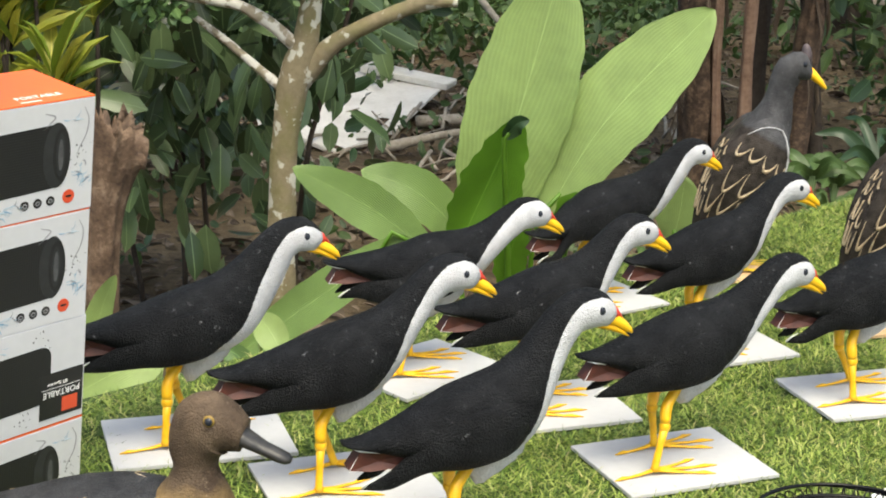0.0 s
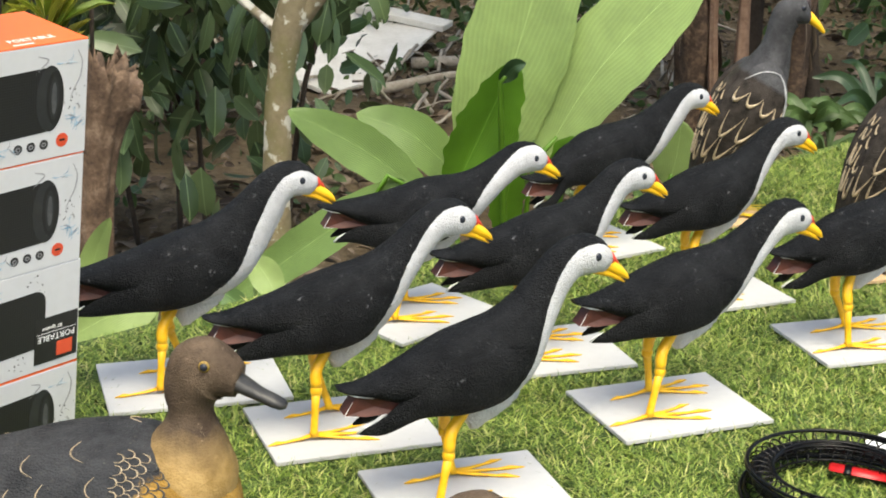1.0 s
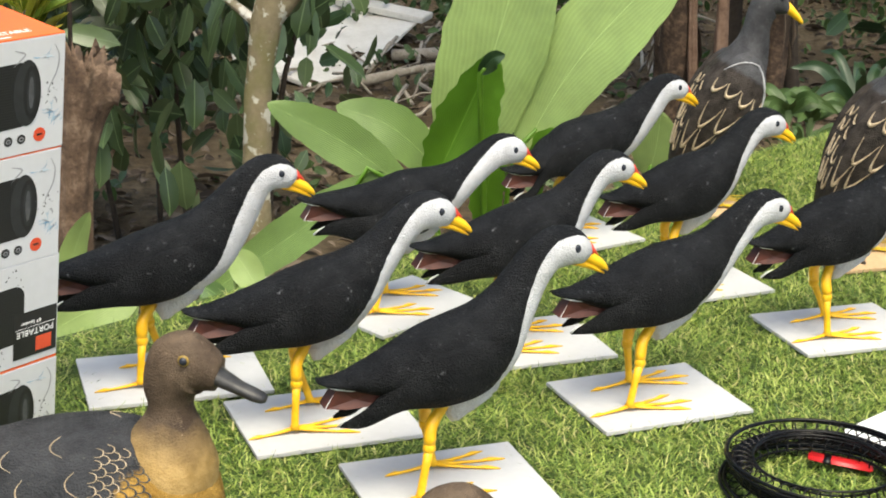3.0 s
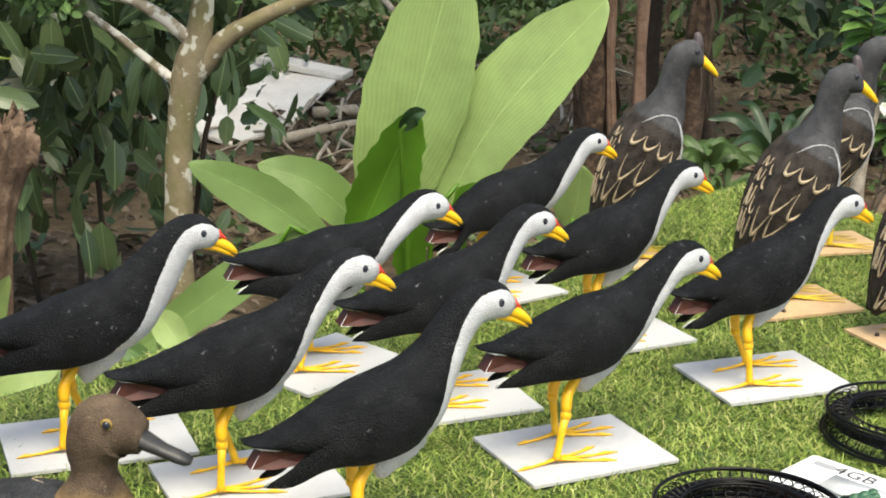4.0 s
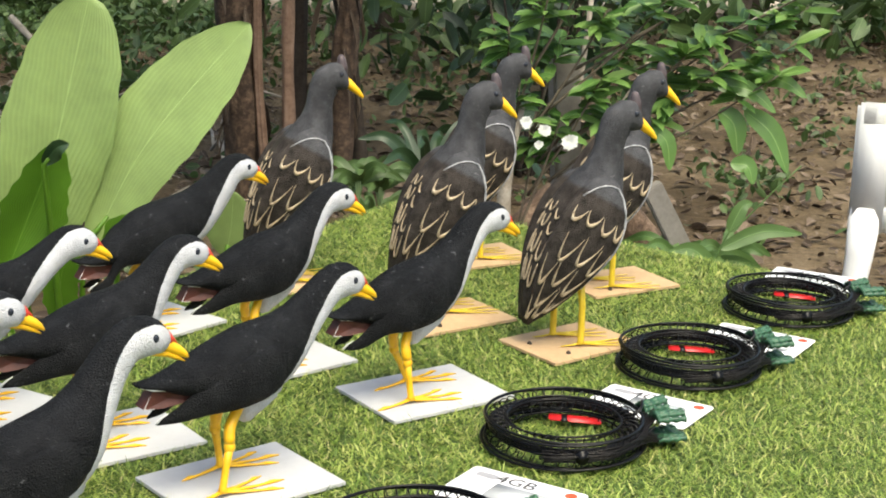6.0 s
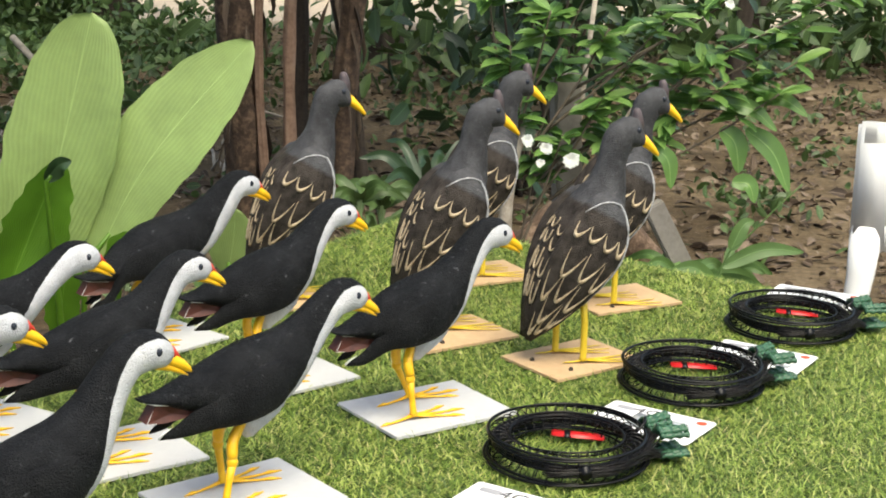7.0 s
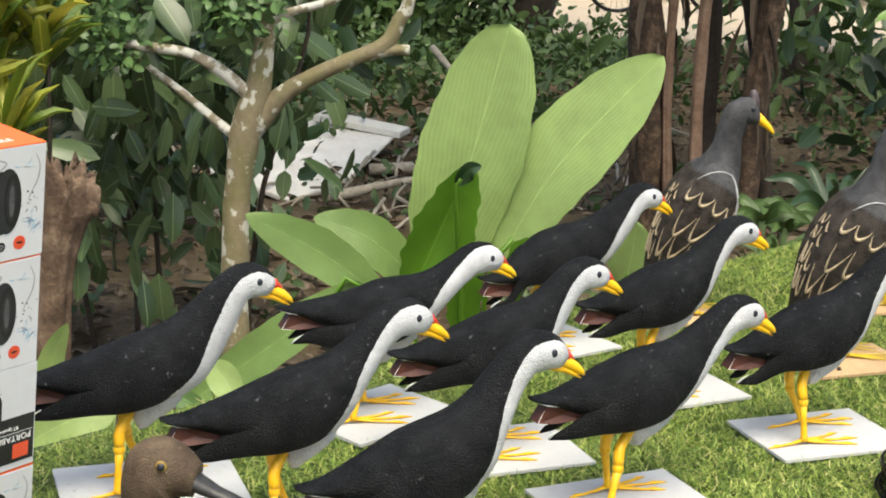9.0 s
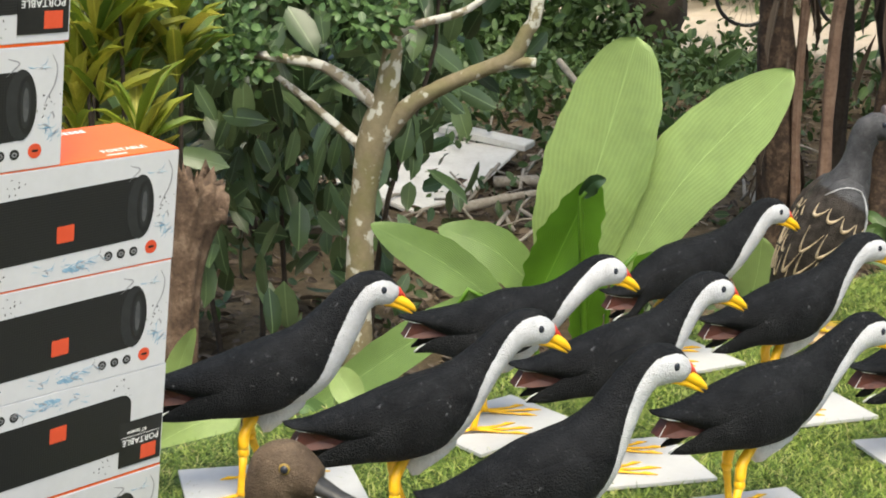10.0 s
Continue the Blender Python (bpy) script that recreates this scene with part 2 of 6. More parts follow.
BIG_LEAF = foliage("broad_leaf", [(0.245, 0.350, 0.105), (0.290, 0.395, 0.130)], 0.40, 0.25, 0.085, 8.0, 0.008)
MID_LEAF = foliage("ribbed_green_leaf", [(0.150, 0.250, 0.062), (0.195, 0.305, 0.085)], 0.42, 0.25, 0.30, 9.0, 0.010)
DEEP_LEAF = foliage("deep_green_leaf", [(0.100, 0.235, 0.018), (0.125, 0.265, 0.024)], 0.42, 0.35, 0.15, 10.0, 0.015)
DARK_LEAF = foliage("dark_glossy_leaf", [(0.030, 0.052, 0.022), (0.062, 0.102, 0.042), (0.135, 0.195, 0.085)], 0.28, 0.15)
SMALL_LEAF = foliage("small_round_leaf", [(0.050, 0.105, 0.035), (0.125, 0.215, 0.070)], 0.45, 0.2)
CROTON_LEAF = foliage("croton_leaf", [(0.10, 0.18, 0.022), (0.21, 0.29, 0.030), (0.37, 0.40, 0.045), (0.52, 0.48, 0.07)], 0.35, 0.28, 0.40, 11.0, 0.05)
BRIGHT_LEAF = foliage("bright_leaf", [(0.045, 0.112, 0.022), (0.100, 0.205, 0.044), (0.185, 0.310, 0.078)], 0.36, 0.30)
GRASSY_LEAF = foliage("lance_leaf", [(0.055, 0.115, 0.028), (0.115, 0.20, 0.055)], 0.45, 0.25)
FERN_LEAF = foliage("dark_frond", [(0.012, 0.030, 0.012), (0.03, 0.065, 0.022)], 0.4, 0.12)
WEED_LEAF = foliage("weed_leaf", [(0.030, 0.058, 0.016), (0.055, 0.10, 0.026), (0.085, 0.14, 0.04)], 0.5, 0.2)
DEAD_LEAF = foliage("dead_leaf", [(0.030, 0.019, 0.012), (0.065, 0.043, 0.027), (0.12, 0.084, 0.055), (0.23, 0.175, 0.125)], 0.8, 0.05)
PETAL = foliage("white_petal", [(0.74, 0.76, 0.68), (0.82, 0.83, 0.78)], 0.5, 0.2)


def turf_material():
    m, nt, b = shader("turf_fibre", 0.5, 0.0, 0.35)
    geo = nt.nodes.new("ShaderNodeNewGeometry")
    colour = ramp(nt, geo.outputs["Random Per Island"], [(0.0, (0.040, 0.080, 0.010)), (0.38, (0.120, 0.195, 0.026)), (0.70, (0.255, 0.340, 0.062)), (0.92, (0.43, 0.48, 0.13)), (1.0, (0.52, 0.46, 0.22))])
    patch = ramp(nt, noisy(nt, 6.0), [(0.3, (0.74,) * 3), (0.7, (1.02,) * 3)])
    nt.links.new(mixed(nt, 1.0, colour, patch, "MULTIPLY"), b.inputs["Base Color"])
    return m


def soil_material():
    m, nt, b = shader("leafy_soil", 0.95, 0.0, 0.2)
    pos = nt.nodes.new("ShaderNodeNewGeometry").outputs["Position"]
    c1 = ramp(nt, noisy(nt, 1.3, 8.0, 0.7, pos), [(0.3, (0.060, 0.042, 0.023)), (0.5, (0.150, 0.108, 0.062)), (0.72, (0.31, 0.235, 0.150))])
    c2 = ramp(nt, noisy(nt, 34.0, 6.0, 0.75, pos), [(0.3, (0.45,) * 3), (0.7, (1.15,) * 3)])
    sep = nt.nodes.new("ShaderNodeSeparateXYZ")
    nt.links.new(pos, sep.inputs[0])
    far = nt.nodes.new("ShaderNodeMapRange")
    far.inputs[1].default_value, far.inputs[2].default_value = 12.6, 13.4
    nt.links.new(sep.outputs[1], far.inputs[0])
    soil = mixed(nt, 1.0, c1, c2, "MULTIPLY")
    sand = mixed(nt, noisy(nt, 3.0, 5.0, 0.6, pos), (0.42, 0.34, 0.25), (0.56, 0.47, 0.37))
    nt.links.new(mixed(nt, far.outputs[0], soil, sand), b.inputs["Base Color"])
    bumped(nt, b, noisy(nt, 22.0, 8.0, 0.75, pos), 0.8, 0.03)
    return m


TURF, SOIL = turf_material(), soil_material()
TURF_BACK = surface("turf_backing", [(0.025, 0.045, 0.010), (0.05, 0.08, 0.02)], 120, 0.9, 0.4, 400)


# ---- mesh building ----
class Shape:
    """Collects points, faces, materials, a paint value and leaf coordinates for one mesh."""

    def __init__(self):
        self.v, self.f, self.m, self.p, self.uv, self.count = [], [], [], [], [], 0

    def add(self, points, faces, mat=0, paint=None, uv=None):
        points = np.asarray(points, float)
        self.v.append(points)
        self.f += [tuple(int(i) + self.count for i in face) for face in faces]
        self.m += [mat] * len(faces)
        self.p.append(np.zeros(len(points)) if paint is None else np.asarray(paint, float))
        self.uv.append(np.full((len(points), 2), 0.5) if uv is None else np.asarray(uv, float))
        self.count += len(points)

    def tube(self, path, radii, mat=0, sides=8, flat=1.0, paint=None):
        path = np.asarray(path, float)
        radii = np.full(len(path), radii) if np.isscalar(radii) else np.asarray(radii, float)
        tang = np.gradient(path, axis=0)
        tang /= np.linalg.norm(tang, axis=1)[:, None] + 1e-12
        up = np.array([0, 0, 1.0]) if abs(tang[:, 2]).mean() < 0.8 else np.array([0, 1.0, 0])
        side = np.cross(tang, up)
        side /= np.linalg.norm(side, axis=1)[:, None] + 1e-12
        over = np.cross(side, tang)
        a = np.linspace(0, 2 * np.pi, sides, endpoint=False)
        ring = path[:, None] + radii[:, None, None] * (np.cos(a)[None, :, None] * side[:, None] + flat * np.sin(a)[None, :, None] * over[:, None])
        n = len(path)
        faces = [(i * sides + j, i * sides + (j + 1) % sides, (i + 1) * sides + (j + 1) % sides, (i + 1) * sides + j) for i in range(n - 1) for j in range(sides)]
        faces += [tuple(range(sides))[::-1], tuple((n - 1) * sides + j for j in range(sides))]
        self.add(ring.reshape(-1, 3), faces, mat, None if paint is None else np.full(n * sides, paint))

    def block(self, size, m=None, mat=0, bevel=0.0):
        bm = bmesh.new()
        bmesh.ops.create_cube(bm, size=1.0)
        bmesh.ops.scale(bm, vec=size, verts=bm.verts)
        if bevel:
            bmesh.ops.bevel(bm, geom=bm.edges[:], offset=bevel, segments=2, affect="EDGES")
        if m is not None:
            bmesh.ops.transform(bm, matrix=m, verts=bm.verts)
        bm.verts.index_update()
        self.add([v.co[:] for v in bm.verts], [[v.index for v in f.verts] for f in bm.faces], mat)
        bm.free()

    def ball(self, centre, radii, mat=0, paint=0.0, rows=8, cols=12):
        t, a = np.linspace(0, np.pi, rows + 1)[1:-1], np.linspace(0, 2 * np.pi, cols, endpoint=False)
        pts = [(0, 0, 1)] + [(np.sin(x) * np.cos(y), np.sin(x) * np.sin(y), np.cos(x)) for x in t for y in a] + [(0, 0, -1)]
        faces = [(0, 1 + j, 1 + (j + 1) % cols) for j in range(cols)]
        for i in range(rows - 2):
            faces += [(1 + i * cols + j, 1 + (i + 1) * cols + j, 1 + (i + 1) * cols + (j + 1) % cols, 1 + i * cols + (j + 1) % cols) for j in range(cols)]
        last = 1 + (rows - 1) * cols
        faces += [(last, last - cols + (j + 1) % cols, last - cols + j) for j in range(cols)]
        self.add(np.array(pts) * radii + centre, faces, mat, np.full(len(pts), paint))

    def mesh(self, name, mats, smooth=True):
        me = bpy.data.meshes.new(name)
        me.from_pydata(np.concatenate(self.v).tolist(), [], self.f)
        for mat in mats:
            me.materials.append(mat)
        me.polygons.foreach_set("material_index", self.m)
        me.polygons.foreach_set("use_smooth", [smooth] * len(self.f))
        me.attributes.new("paint", "FLOAT", "POINT").data.foreach_set("value", np.concatenate(self.p))
        uv = np.concatenate(self.uv)
        if len(uv) and np.ptp(uv) > 0:
            idx = np.empty(len(me.loops), np.int32)
            me.loops.foreach_get("vertex_index", idx)
            me.uv_layers.new(name="UVMap").data.foreach_set("uv", uv[idx].ravel())
        me.update()
        return me


def part(name, shape, mats, parent=None, label="", smooth=True):
    mats = mats if isinstance(mats, (list, tuple)) else [mats]
    ob = new(name, shape.mesh(name, mats, smooth))
    if parent is not None:
        ob.parent = parent
    return tagged(ob, label)


def spline(rows, n):
    """Catmull-Rom through rows of numbers, n samples, evenly by arc of the first two columns."""
    r = np.asarray(rows, float)
    r = np.vstack([2 * r[0] - r[1], r, 2 * r[-1] - r[-2]])
    out = []
    for i in range(1, len(r) - 2):
        for t in np.linspace(0, 1, 12, endpoint=False):
            a, b, c, d = r[i - 1], r[i], r[i + 1], r[i + 2]
            out.append(0.5 * (2 * b + (c - a) * t + (2 * a - 5 * b + 4 * c - d) * t * t + (3 * b - a - 3 * c + d) * t**3))
    out.append(r[-2])
    out = np.array(out)
    s = np.r_[0, np.cumsum(np.linalg.norm(np.diff(out[:, :3], axis=0), axis=1))]
    return np.array([np.interp(np.linspace(0, s[-1], n), s, out[:, k]) for k in range(out.shape[1])]).T


class Carved:
    """A carved body: oval sections along a spine in the plane y = 0. Rows: x, z, half width, half height, tilt of section (degrees from upright)."""

    def __init__(self, rows, n=44, sides=28, lump=0.0006):
        self.r, self.n, self.sides, self.lump = spline(rows, n), n, sides, lump

    def at(self, s, a):
        """The surface at s along (0 to 1) and a round (0 belly, 180 back; positive towards -y)."""
        row = [np.interp(s, np.linspace(0, 1, self.n), self.r[:, k]) for k in range(5)]
        x, z, w, h, tilt = row
        a, tilt = np.radians(a), np.radians(tilt)
        up = np.array([-np.sin(tilt), 0, np.cos(tilt)])
        p = np.array([x, 0, z]) - up * h * np.cos(a) + np.array([0, -1.0, 0]) * w * np.sin(a)
        return p

    def build(self, shape, mat, paint):
        ang = np.linspace(0, 360, self.sides, endpoint=False)
        pts, val = [], []
        for i in range(self.n):
            s = i / (self.n - 1)
            for a in ang:
                p = self.at(s, a)
                q = Vector(p) * 45
                p = p + self.lump * noise.noise(q) * np.array([1, 1, 1])
                pts.append(p)
                val.append(paint(s, min(a, 360 - a)))
        k = self.sides
        faces = [(i * k + j, (i + 1) * k + j, (i + 1) * k + (j + 1) % k, i * k + (j + 1) % k) for i in range(self.n - 1) for j in range(k)]
        faces += [tuple(range(k)), tuple((self.n - 1) * k + j for j in range(k))[::-1]]
        shape.add(pts, faces, mat, val)

    def stroke(self, shape, line, width, mat, lift=0.0002):
        """A brushed line on the surface, through points (s, a)."""
        line = spline([(s * 100, a, 0) for s, a in line], max(6, 5 * len(line)))
        path, wide = [], []
        for i, (s, a, _) in enumerate(line):
            p = self.at(s / 100, a)
            c = self.at(s / 100, 90) * 0.5 + self.at(s / 100, 270) * 0.5
            d = p - c
            path.append(p + d / (np.linalg.norm(d) + 1e-9) * lift)
            t = i / (len(line) - 1)
            wide.append(width * (0.35 + 0.65 * math.sin(math.pi * min(1, t * 0.85 + 0.12))))
        shape.tube(path, wide, mat, 6, 0.6)


def curve_points(points, n=12):
    return spline(points, n)


LEAF = np.array([(0, 0, 0), (-0.35, 0.20, 0.02), (0, 0.20, -0.01), (0.35, 0.20, 0.02), (-0.45, 0.48, 0.03), (0, 0.48, -0.03), (0.45, 0.48, 0.03), (-0.34, 0.80, -0.01), (0, 0.80, -0.06), (0.34, 0.80, -0.01), (0, 1.0, -0.13)])
LEAF_FACES = np.array([(0, 2, 1), (0, 3, 2), (1, 2, 5), (1, 5, 4), (2, 3, 6), (2, 6, 5), (4, 5, 8), (4, 8, 7), (5, 6, 9), (5, 9, 8), (7, 8, 10), (8, 9, 10)])


def leaves_mesh(name, base, along, normal, length, width, mat, curl=1.0):
    """Many leaves in one mesh: base points, directions, face normals, lengths and widths (arrays)."""
    base, along, normal = (np.asarray(a, float) for a in (base, along, normal))
    along = along / (np.linalg.norm(along, axis=1)[:, None] + 1e-9)
    side = np.cross(along, normal)
    side /= np.linalg.norm(side, axis=1)[:, None] + 1e-9
    over = np.cross(side, along)
    n, k = len(base), len(LEAF)
    L = np.asarray(length, float).reshape(n, 1, 1)
    W = np.asarray(width, float).reshape(n, 1, 1)
    pts = base[:, None] + LEAF[None, :, 0:1] * W * side[:, None] + LEAF[None, :, 1:2] * L * along[:, None] + curl * LEAF[None, :, 2:3] * L * over[:, None]
    faces = (LEAF_FACES[None] + (np.arange(n) * k)[:, None, None]).reshape(-1, 3)
    me = bpy.data.meshes.new(name)
    me.vertices.add(n * k)
    me.vertices.foreach_set("co", pts.ravel())
    me.loops.add(faces.size)
    me.loops.foreach_set("vertex_index", faces.ravel().astype(np.int32))
    me.polygons.add(len(faces))
    me.polygons.foreach_set("loop_start", np.arange(0, faces.size, 3, dtype=np.int32))
    me.polygons.foreach_set("use_smooth", np.ones(len(faces), bool))
    uv = np.c_[LEAF[:, 0] + 0.5, LEAF[:, 1]]
    me.uv_layers.new(name="UVMap").data.foreach_set("uv", np.tile(uv, (n, 1))[faces.ravel()].ravel())
    me.materials.append(mat)
    me.update()
    return me


def leaf_part(name, parent, *args, **kw):
    ob = new(name, leaves_mesh(name, *args, **kw))
    ob.parent = parent
    return ob


def thing(name, place, label, category, group="", kind=""):
    ob = new(name)
    ob.matrix_world = place if isinstance(place, Matrix) else Matrix.Translation(place)
    ob.empty_display_size = 0.05
    return tagged(ob, label, category, group, kind)


def random_dirs(n, up=0.0, spread=1.0):
    d = RNG.normal(size=(n, 3)) * spread
    d[:, 2] += up
    return d / (np.linalg.norm(d, axis=1)[:, None] + 1e-9)


# ---- ground ----
def ground():
    n = 90
    ys = np.r_[-60, -20, -6, np.linspace(-2, 16, n), 22, 40, 90, 400]
    xs = np.r_[-400, -90, -30, -12, np.linspace(-7, 8, n), 14, 40, 120, 400]
    X, Y = np.meshgrid(xs, ys)
    Z = np.full(X.shape, GZ)
    for i in range(X.shape[0]):
        for j in range(X.shape[1]):
            q = Vector((X[i, j], Y[i, j], 0))
            Z[i, j] += 0.035 * noise.noise(q * 0.9) + 0.015 * noise.noise(q * 3.1) if abs(X[i, j]) < 9 else 0
    w = len(xs)
    faces = [(i * w + j, i * w + j + 1, (i + 1) * w + j + 1, (i + 1) * w + j) for i in range(len(ys) - 1) for j in range(w - 1)]
    s = Shape()
    s.add(np.c_[X.ravel(), Y.ravel(), Z.ravel()], faces)
    tagged(part("ground", s, SOIL), "brown leafy soil running back to a sandy lane", "ground", kind="structure")


ground()


def ground_z(x, y):
    q = Vector((x, y, 0))
    return GZ + 0.035 * noise.noise(q * 0.9) + 0.015 * noise.noise(q * 3.1)


def leaf_litter():
    n = 26000
    x, y = RNG.uniform(-3.5, 6.5, n), 2.2 + 10.2 * RNG.random(n) ** 1.35
    base = np.c_[x, y, [ground_z(a, b) + 0.008 for a, b in zip(x, y)]]
    base[:, 2] += RNG.random(n) * 0.018
    along = random_dirs(n)
    along[:, 2] *= 0.25
    normal = random_dirs(n, 1.6)
    size = 0.022 + 0.075 * RNG.random(n) ** 2
    ob = new("leaf_litter", leaves_mesh("leaf_litter", base, along, normal, size, size * RNG.uniform(0.35, 0.6, n), DEAD_LEAF, 2.0))
    tagged(ob, "dry brown fallen leaves scattered over the soil", "leaf litter", kind="stuff")


leaf_litter()


def weeds():
    base, along, normal, size = [], [], [], []
    for _ in range(420):
        x, y = RNG.uniform(-3.4, 0.6), RNG.uniform(7.4, 12.4)
        if x > -0.2 and y < 9.5:
            continue
        k = int(RNG.integers(14, 30))
        h = RNG.uniform(0.08, 0.42)
        c = np.array([x, y, ground_z(x, y)])
        base.append(c + RNG.normal(size=(k, 3)) * (0.12, 0.12, 0.0) + np.c_[np.zeros(k), np.zeros(k), RNG.uniform(0.02, h, k)])
        along.append(random_dirs(k, 0.3))
        normal.append(random_dirs(k, 1.0))
        size.append(RNG.uniform(0.04, 0.10, k))
    for _ in range(170):
        x, y = RNG.uniform(-3.9, -0.55), RNG.uniform(11.4, 12.9)
        k = 34
        h = RNG.uniform(0.4, 1.0)
        c = np.array([x, y, ground_z(x, y)])
        base.append(c + RNG.normal(size=(k, 3)) * (0.16, 0.12, 0.0) + np.c_[np.zeros(k), np.zeros(k), RNG.uniform(0.02, h, k)])
        along.append(random_dirs(k, 0.3))
        normal.append(random_dirs(k, 1.0))
        size.append(RNG.uniform(0.06, 0.14, k))
    for _ in range(520):
        x, y = RNG.uniform(-2.4, 5.5), RNG.uniform(3.4, 12.5)
        k = int(RNG.integers(6, 16))
        c = np.array([x, y, ground_z(x, y)])
        base.append(c + RNG.normal(size=(k, 3)) * (0.07, 0.07, 0.0) + np.c_[np.zeros(k), np.zeros(k), RNG.uniform(0.01, 0.12, k)])
        along.append(random_dirs(k, 0.3))
        normal.append(random_dirs(k, 1.0))
        size.append(RNG.uniform(0.03, 0.07, k))
    base, along, normal, size = (np.concatenate(a) for a in (base, along, normal, size))
    ob = new("weeds", leaves_mesh("weeds", base, along, normal, size, size * 0.55, WEED_LEAF))
    tagged(ob, "low green weeds growing out of the leaf litter", "weeds", kind="stuff")


weeds()

# ---- the display table and its turf ----
CORNER, LEFT_WAY, RIGHT_WAY = np.array([0.44, 2.955]), np.array([-0.640, -0.768]), np.array([0.722, -0.692])
LEFT_LEN, RIGHT_LEN = 2.38, 1.95


def on_table(a, b):
    return CORNER + LEFT_WAY * a + RIGHT_WAY * b


def sheet(shape, z0, z1, grow, mat=0):
    c = [on_table(-grow, -grow), on_table(LEFT_LEN + grow, -grow), on_table(LEFT_LEN + grow, RIGHT_LEN + grow), on_table(-grow, RIGHT_LEN + grow)]
    pts = [(*p, z0) for p in c] + [(*p, z1) for p in c]
    shape.add(pts, [(0, 1, 2, 3), (7, 6, 5, 4), (0, 4, 5, 1), (1, 5, 6, 2), (2, 6, 7, 3), (3, 7, 4, 0)], mat)


def display_table():
    t = thing("display_table", (*on_table(LEFT_LEN / 2, RIGHT_LEN / 2), GZ), "wooden display table covered with artificial grass", "table")
    inv = Matrix.Translation(-t.matrix_world.translation)
    s = Shape()
    sheet(s, -0.045, -0.016, -0.01)
    part("tabletop", s, TABLE_WOOD, t, smooth=False).matrix_parent_inverse = inv
    for a, b in ((0.12, 0.12), (LEFT_LEN - 0.12, 0.12), (0.12, RIGHT_LEN - 0.12), (LEFT_LEN - 0.12, RIGHT_LEN - 0.12)):
        s = Shape()
        s.block((0.06, 0.06, -GZ - 0.015), Matrix.Translation((*on_table(a, b), (GZ - 0.075) / 2)), bevel=0.004)
        part("leg", s, TABLE_WOOD, t, smooth=False).matrix_parent_inverse = inv


display_table()


# ---- where the decoys, their boards and the cards lie ----
HENS = [  # board centre, board heading, bird heading, body shift, head offset, tail offset
    ((-0.450, 1.599), 24.0, 24.0, -0.013, (-0.006, 0.021), (-0.008, 0.000), False),
    ((-0.264, 1.512), 27.0, 27.0, -0.014, (-0.005, 0.013), (-0.008, 0.000), False),
    ((-0.117, 1.380), 26.0, 26.0, -0.004, (-0.021, 0.026), (-0.004, -0.012), False),
    ((-0.231, 1.8705), 50.0, 26.0, 0.002, (0.004, -0.012), (-0.008, 0.014), True),
    ((-0.066, 1.770), 26.0, 26.0, -0.014, (-0.016, 0.004), (-0.008, -0.002), False),
    ((0.080, 1.629), 28.8, 28.8, 0.000, (0.000, 0.000), (0.000, 0.000), False),
    ((-0.027, 2.207), 40.0, 26.0, 0.014, (0.006, 0.006), (0.004, -0.028), False),
    ((0.142, 2.033), 30.0, 26.0, -0.019, (-0.016, 0.006), (0.002, -0.006), False),
    ((0.326, 1.887), 24.3, 24.3, -0.026, (-0.012, 0.012), (0.006, -0.011), False),
]
GREYS = [  # foot point, bird heading, board centre, board heading
    ((0.559, 2.066), 6.0, (0.566, 2.069), 27.0),
    ((0.683, 2.345), 4.0, (0.716, 2.366), 20.0),
    ((0.398, 2.235), 5.0, (0.412, 2.205), 24.0),
    ((0.508, 2.530), 3.0, (0.522, 2.535), 18.0),
    ((0.193, 2.415), 6.0, (0.166, 2.402), 24.0),
]
CARDS = [(0.598, 1.808, -43.0), (0.368, 1.557, -42.0), (0.838, 2.055, -42.0), (1.045, 2.350, -38.0)]
HEN_BOARD, GREY_BOARD, CARD_SIZE = (0.182, 0.143), (0.165, 0.125), (0.144, 0.096)
PRESSED = [(h[0], h[1], HEN_BOARD) for h in HENS] + [(g[2], g[3], GREY_BOARD) for g in GREYS] + [((c[0], c[1]), c[2], CARD_SIZE) for c in CARDS]


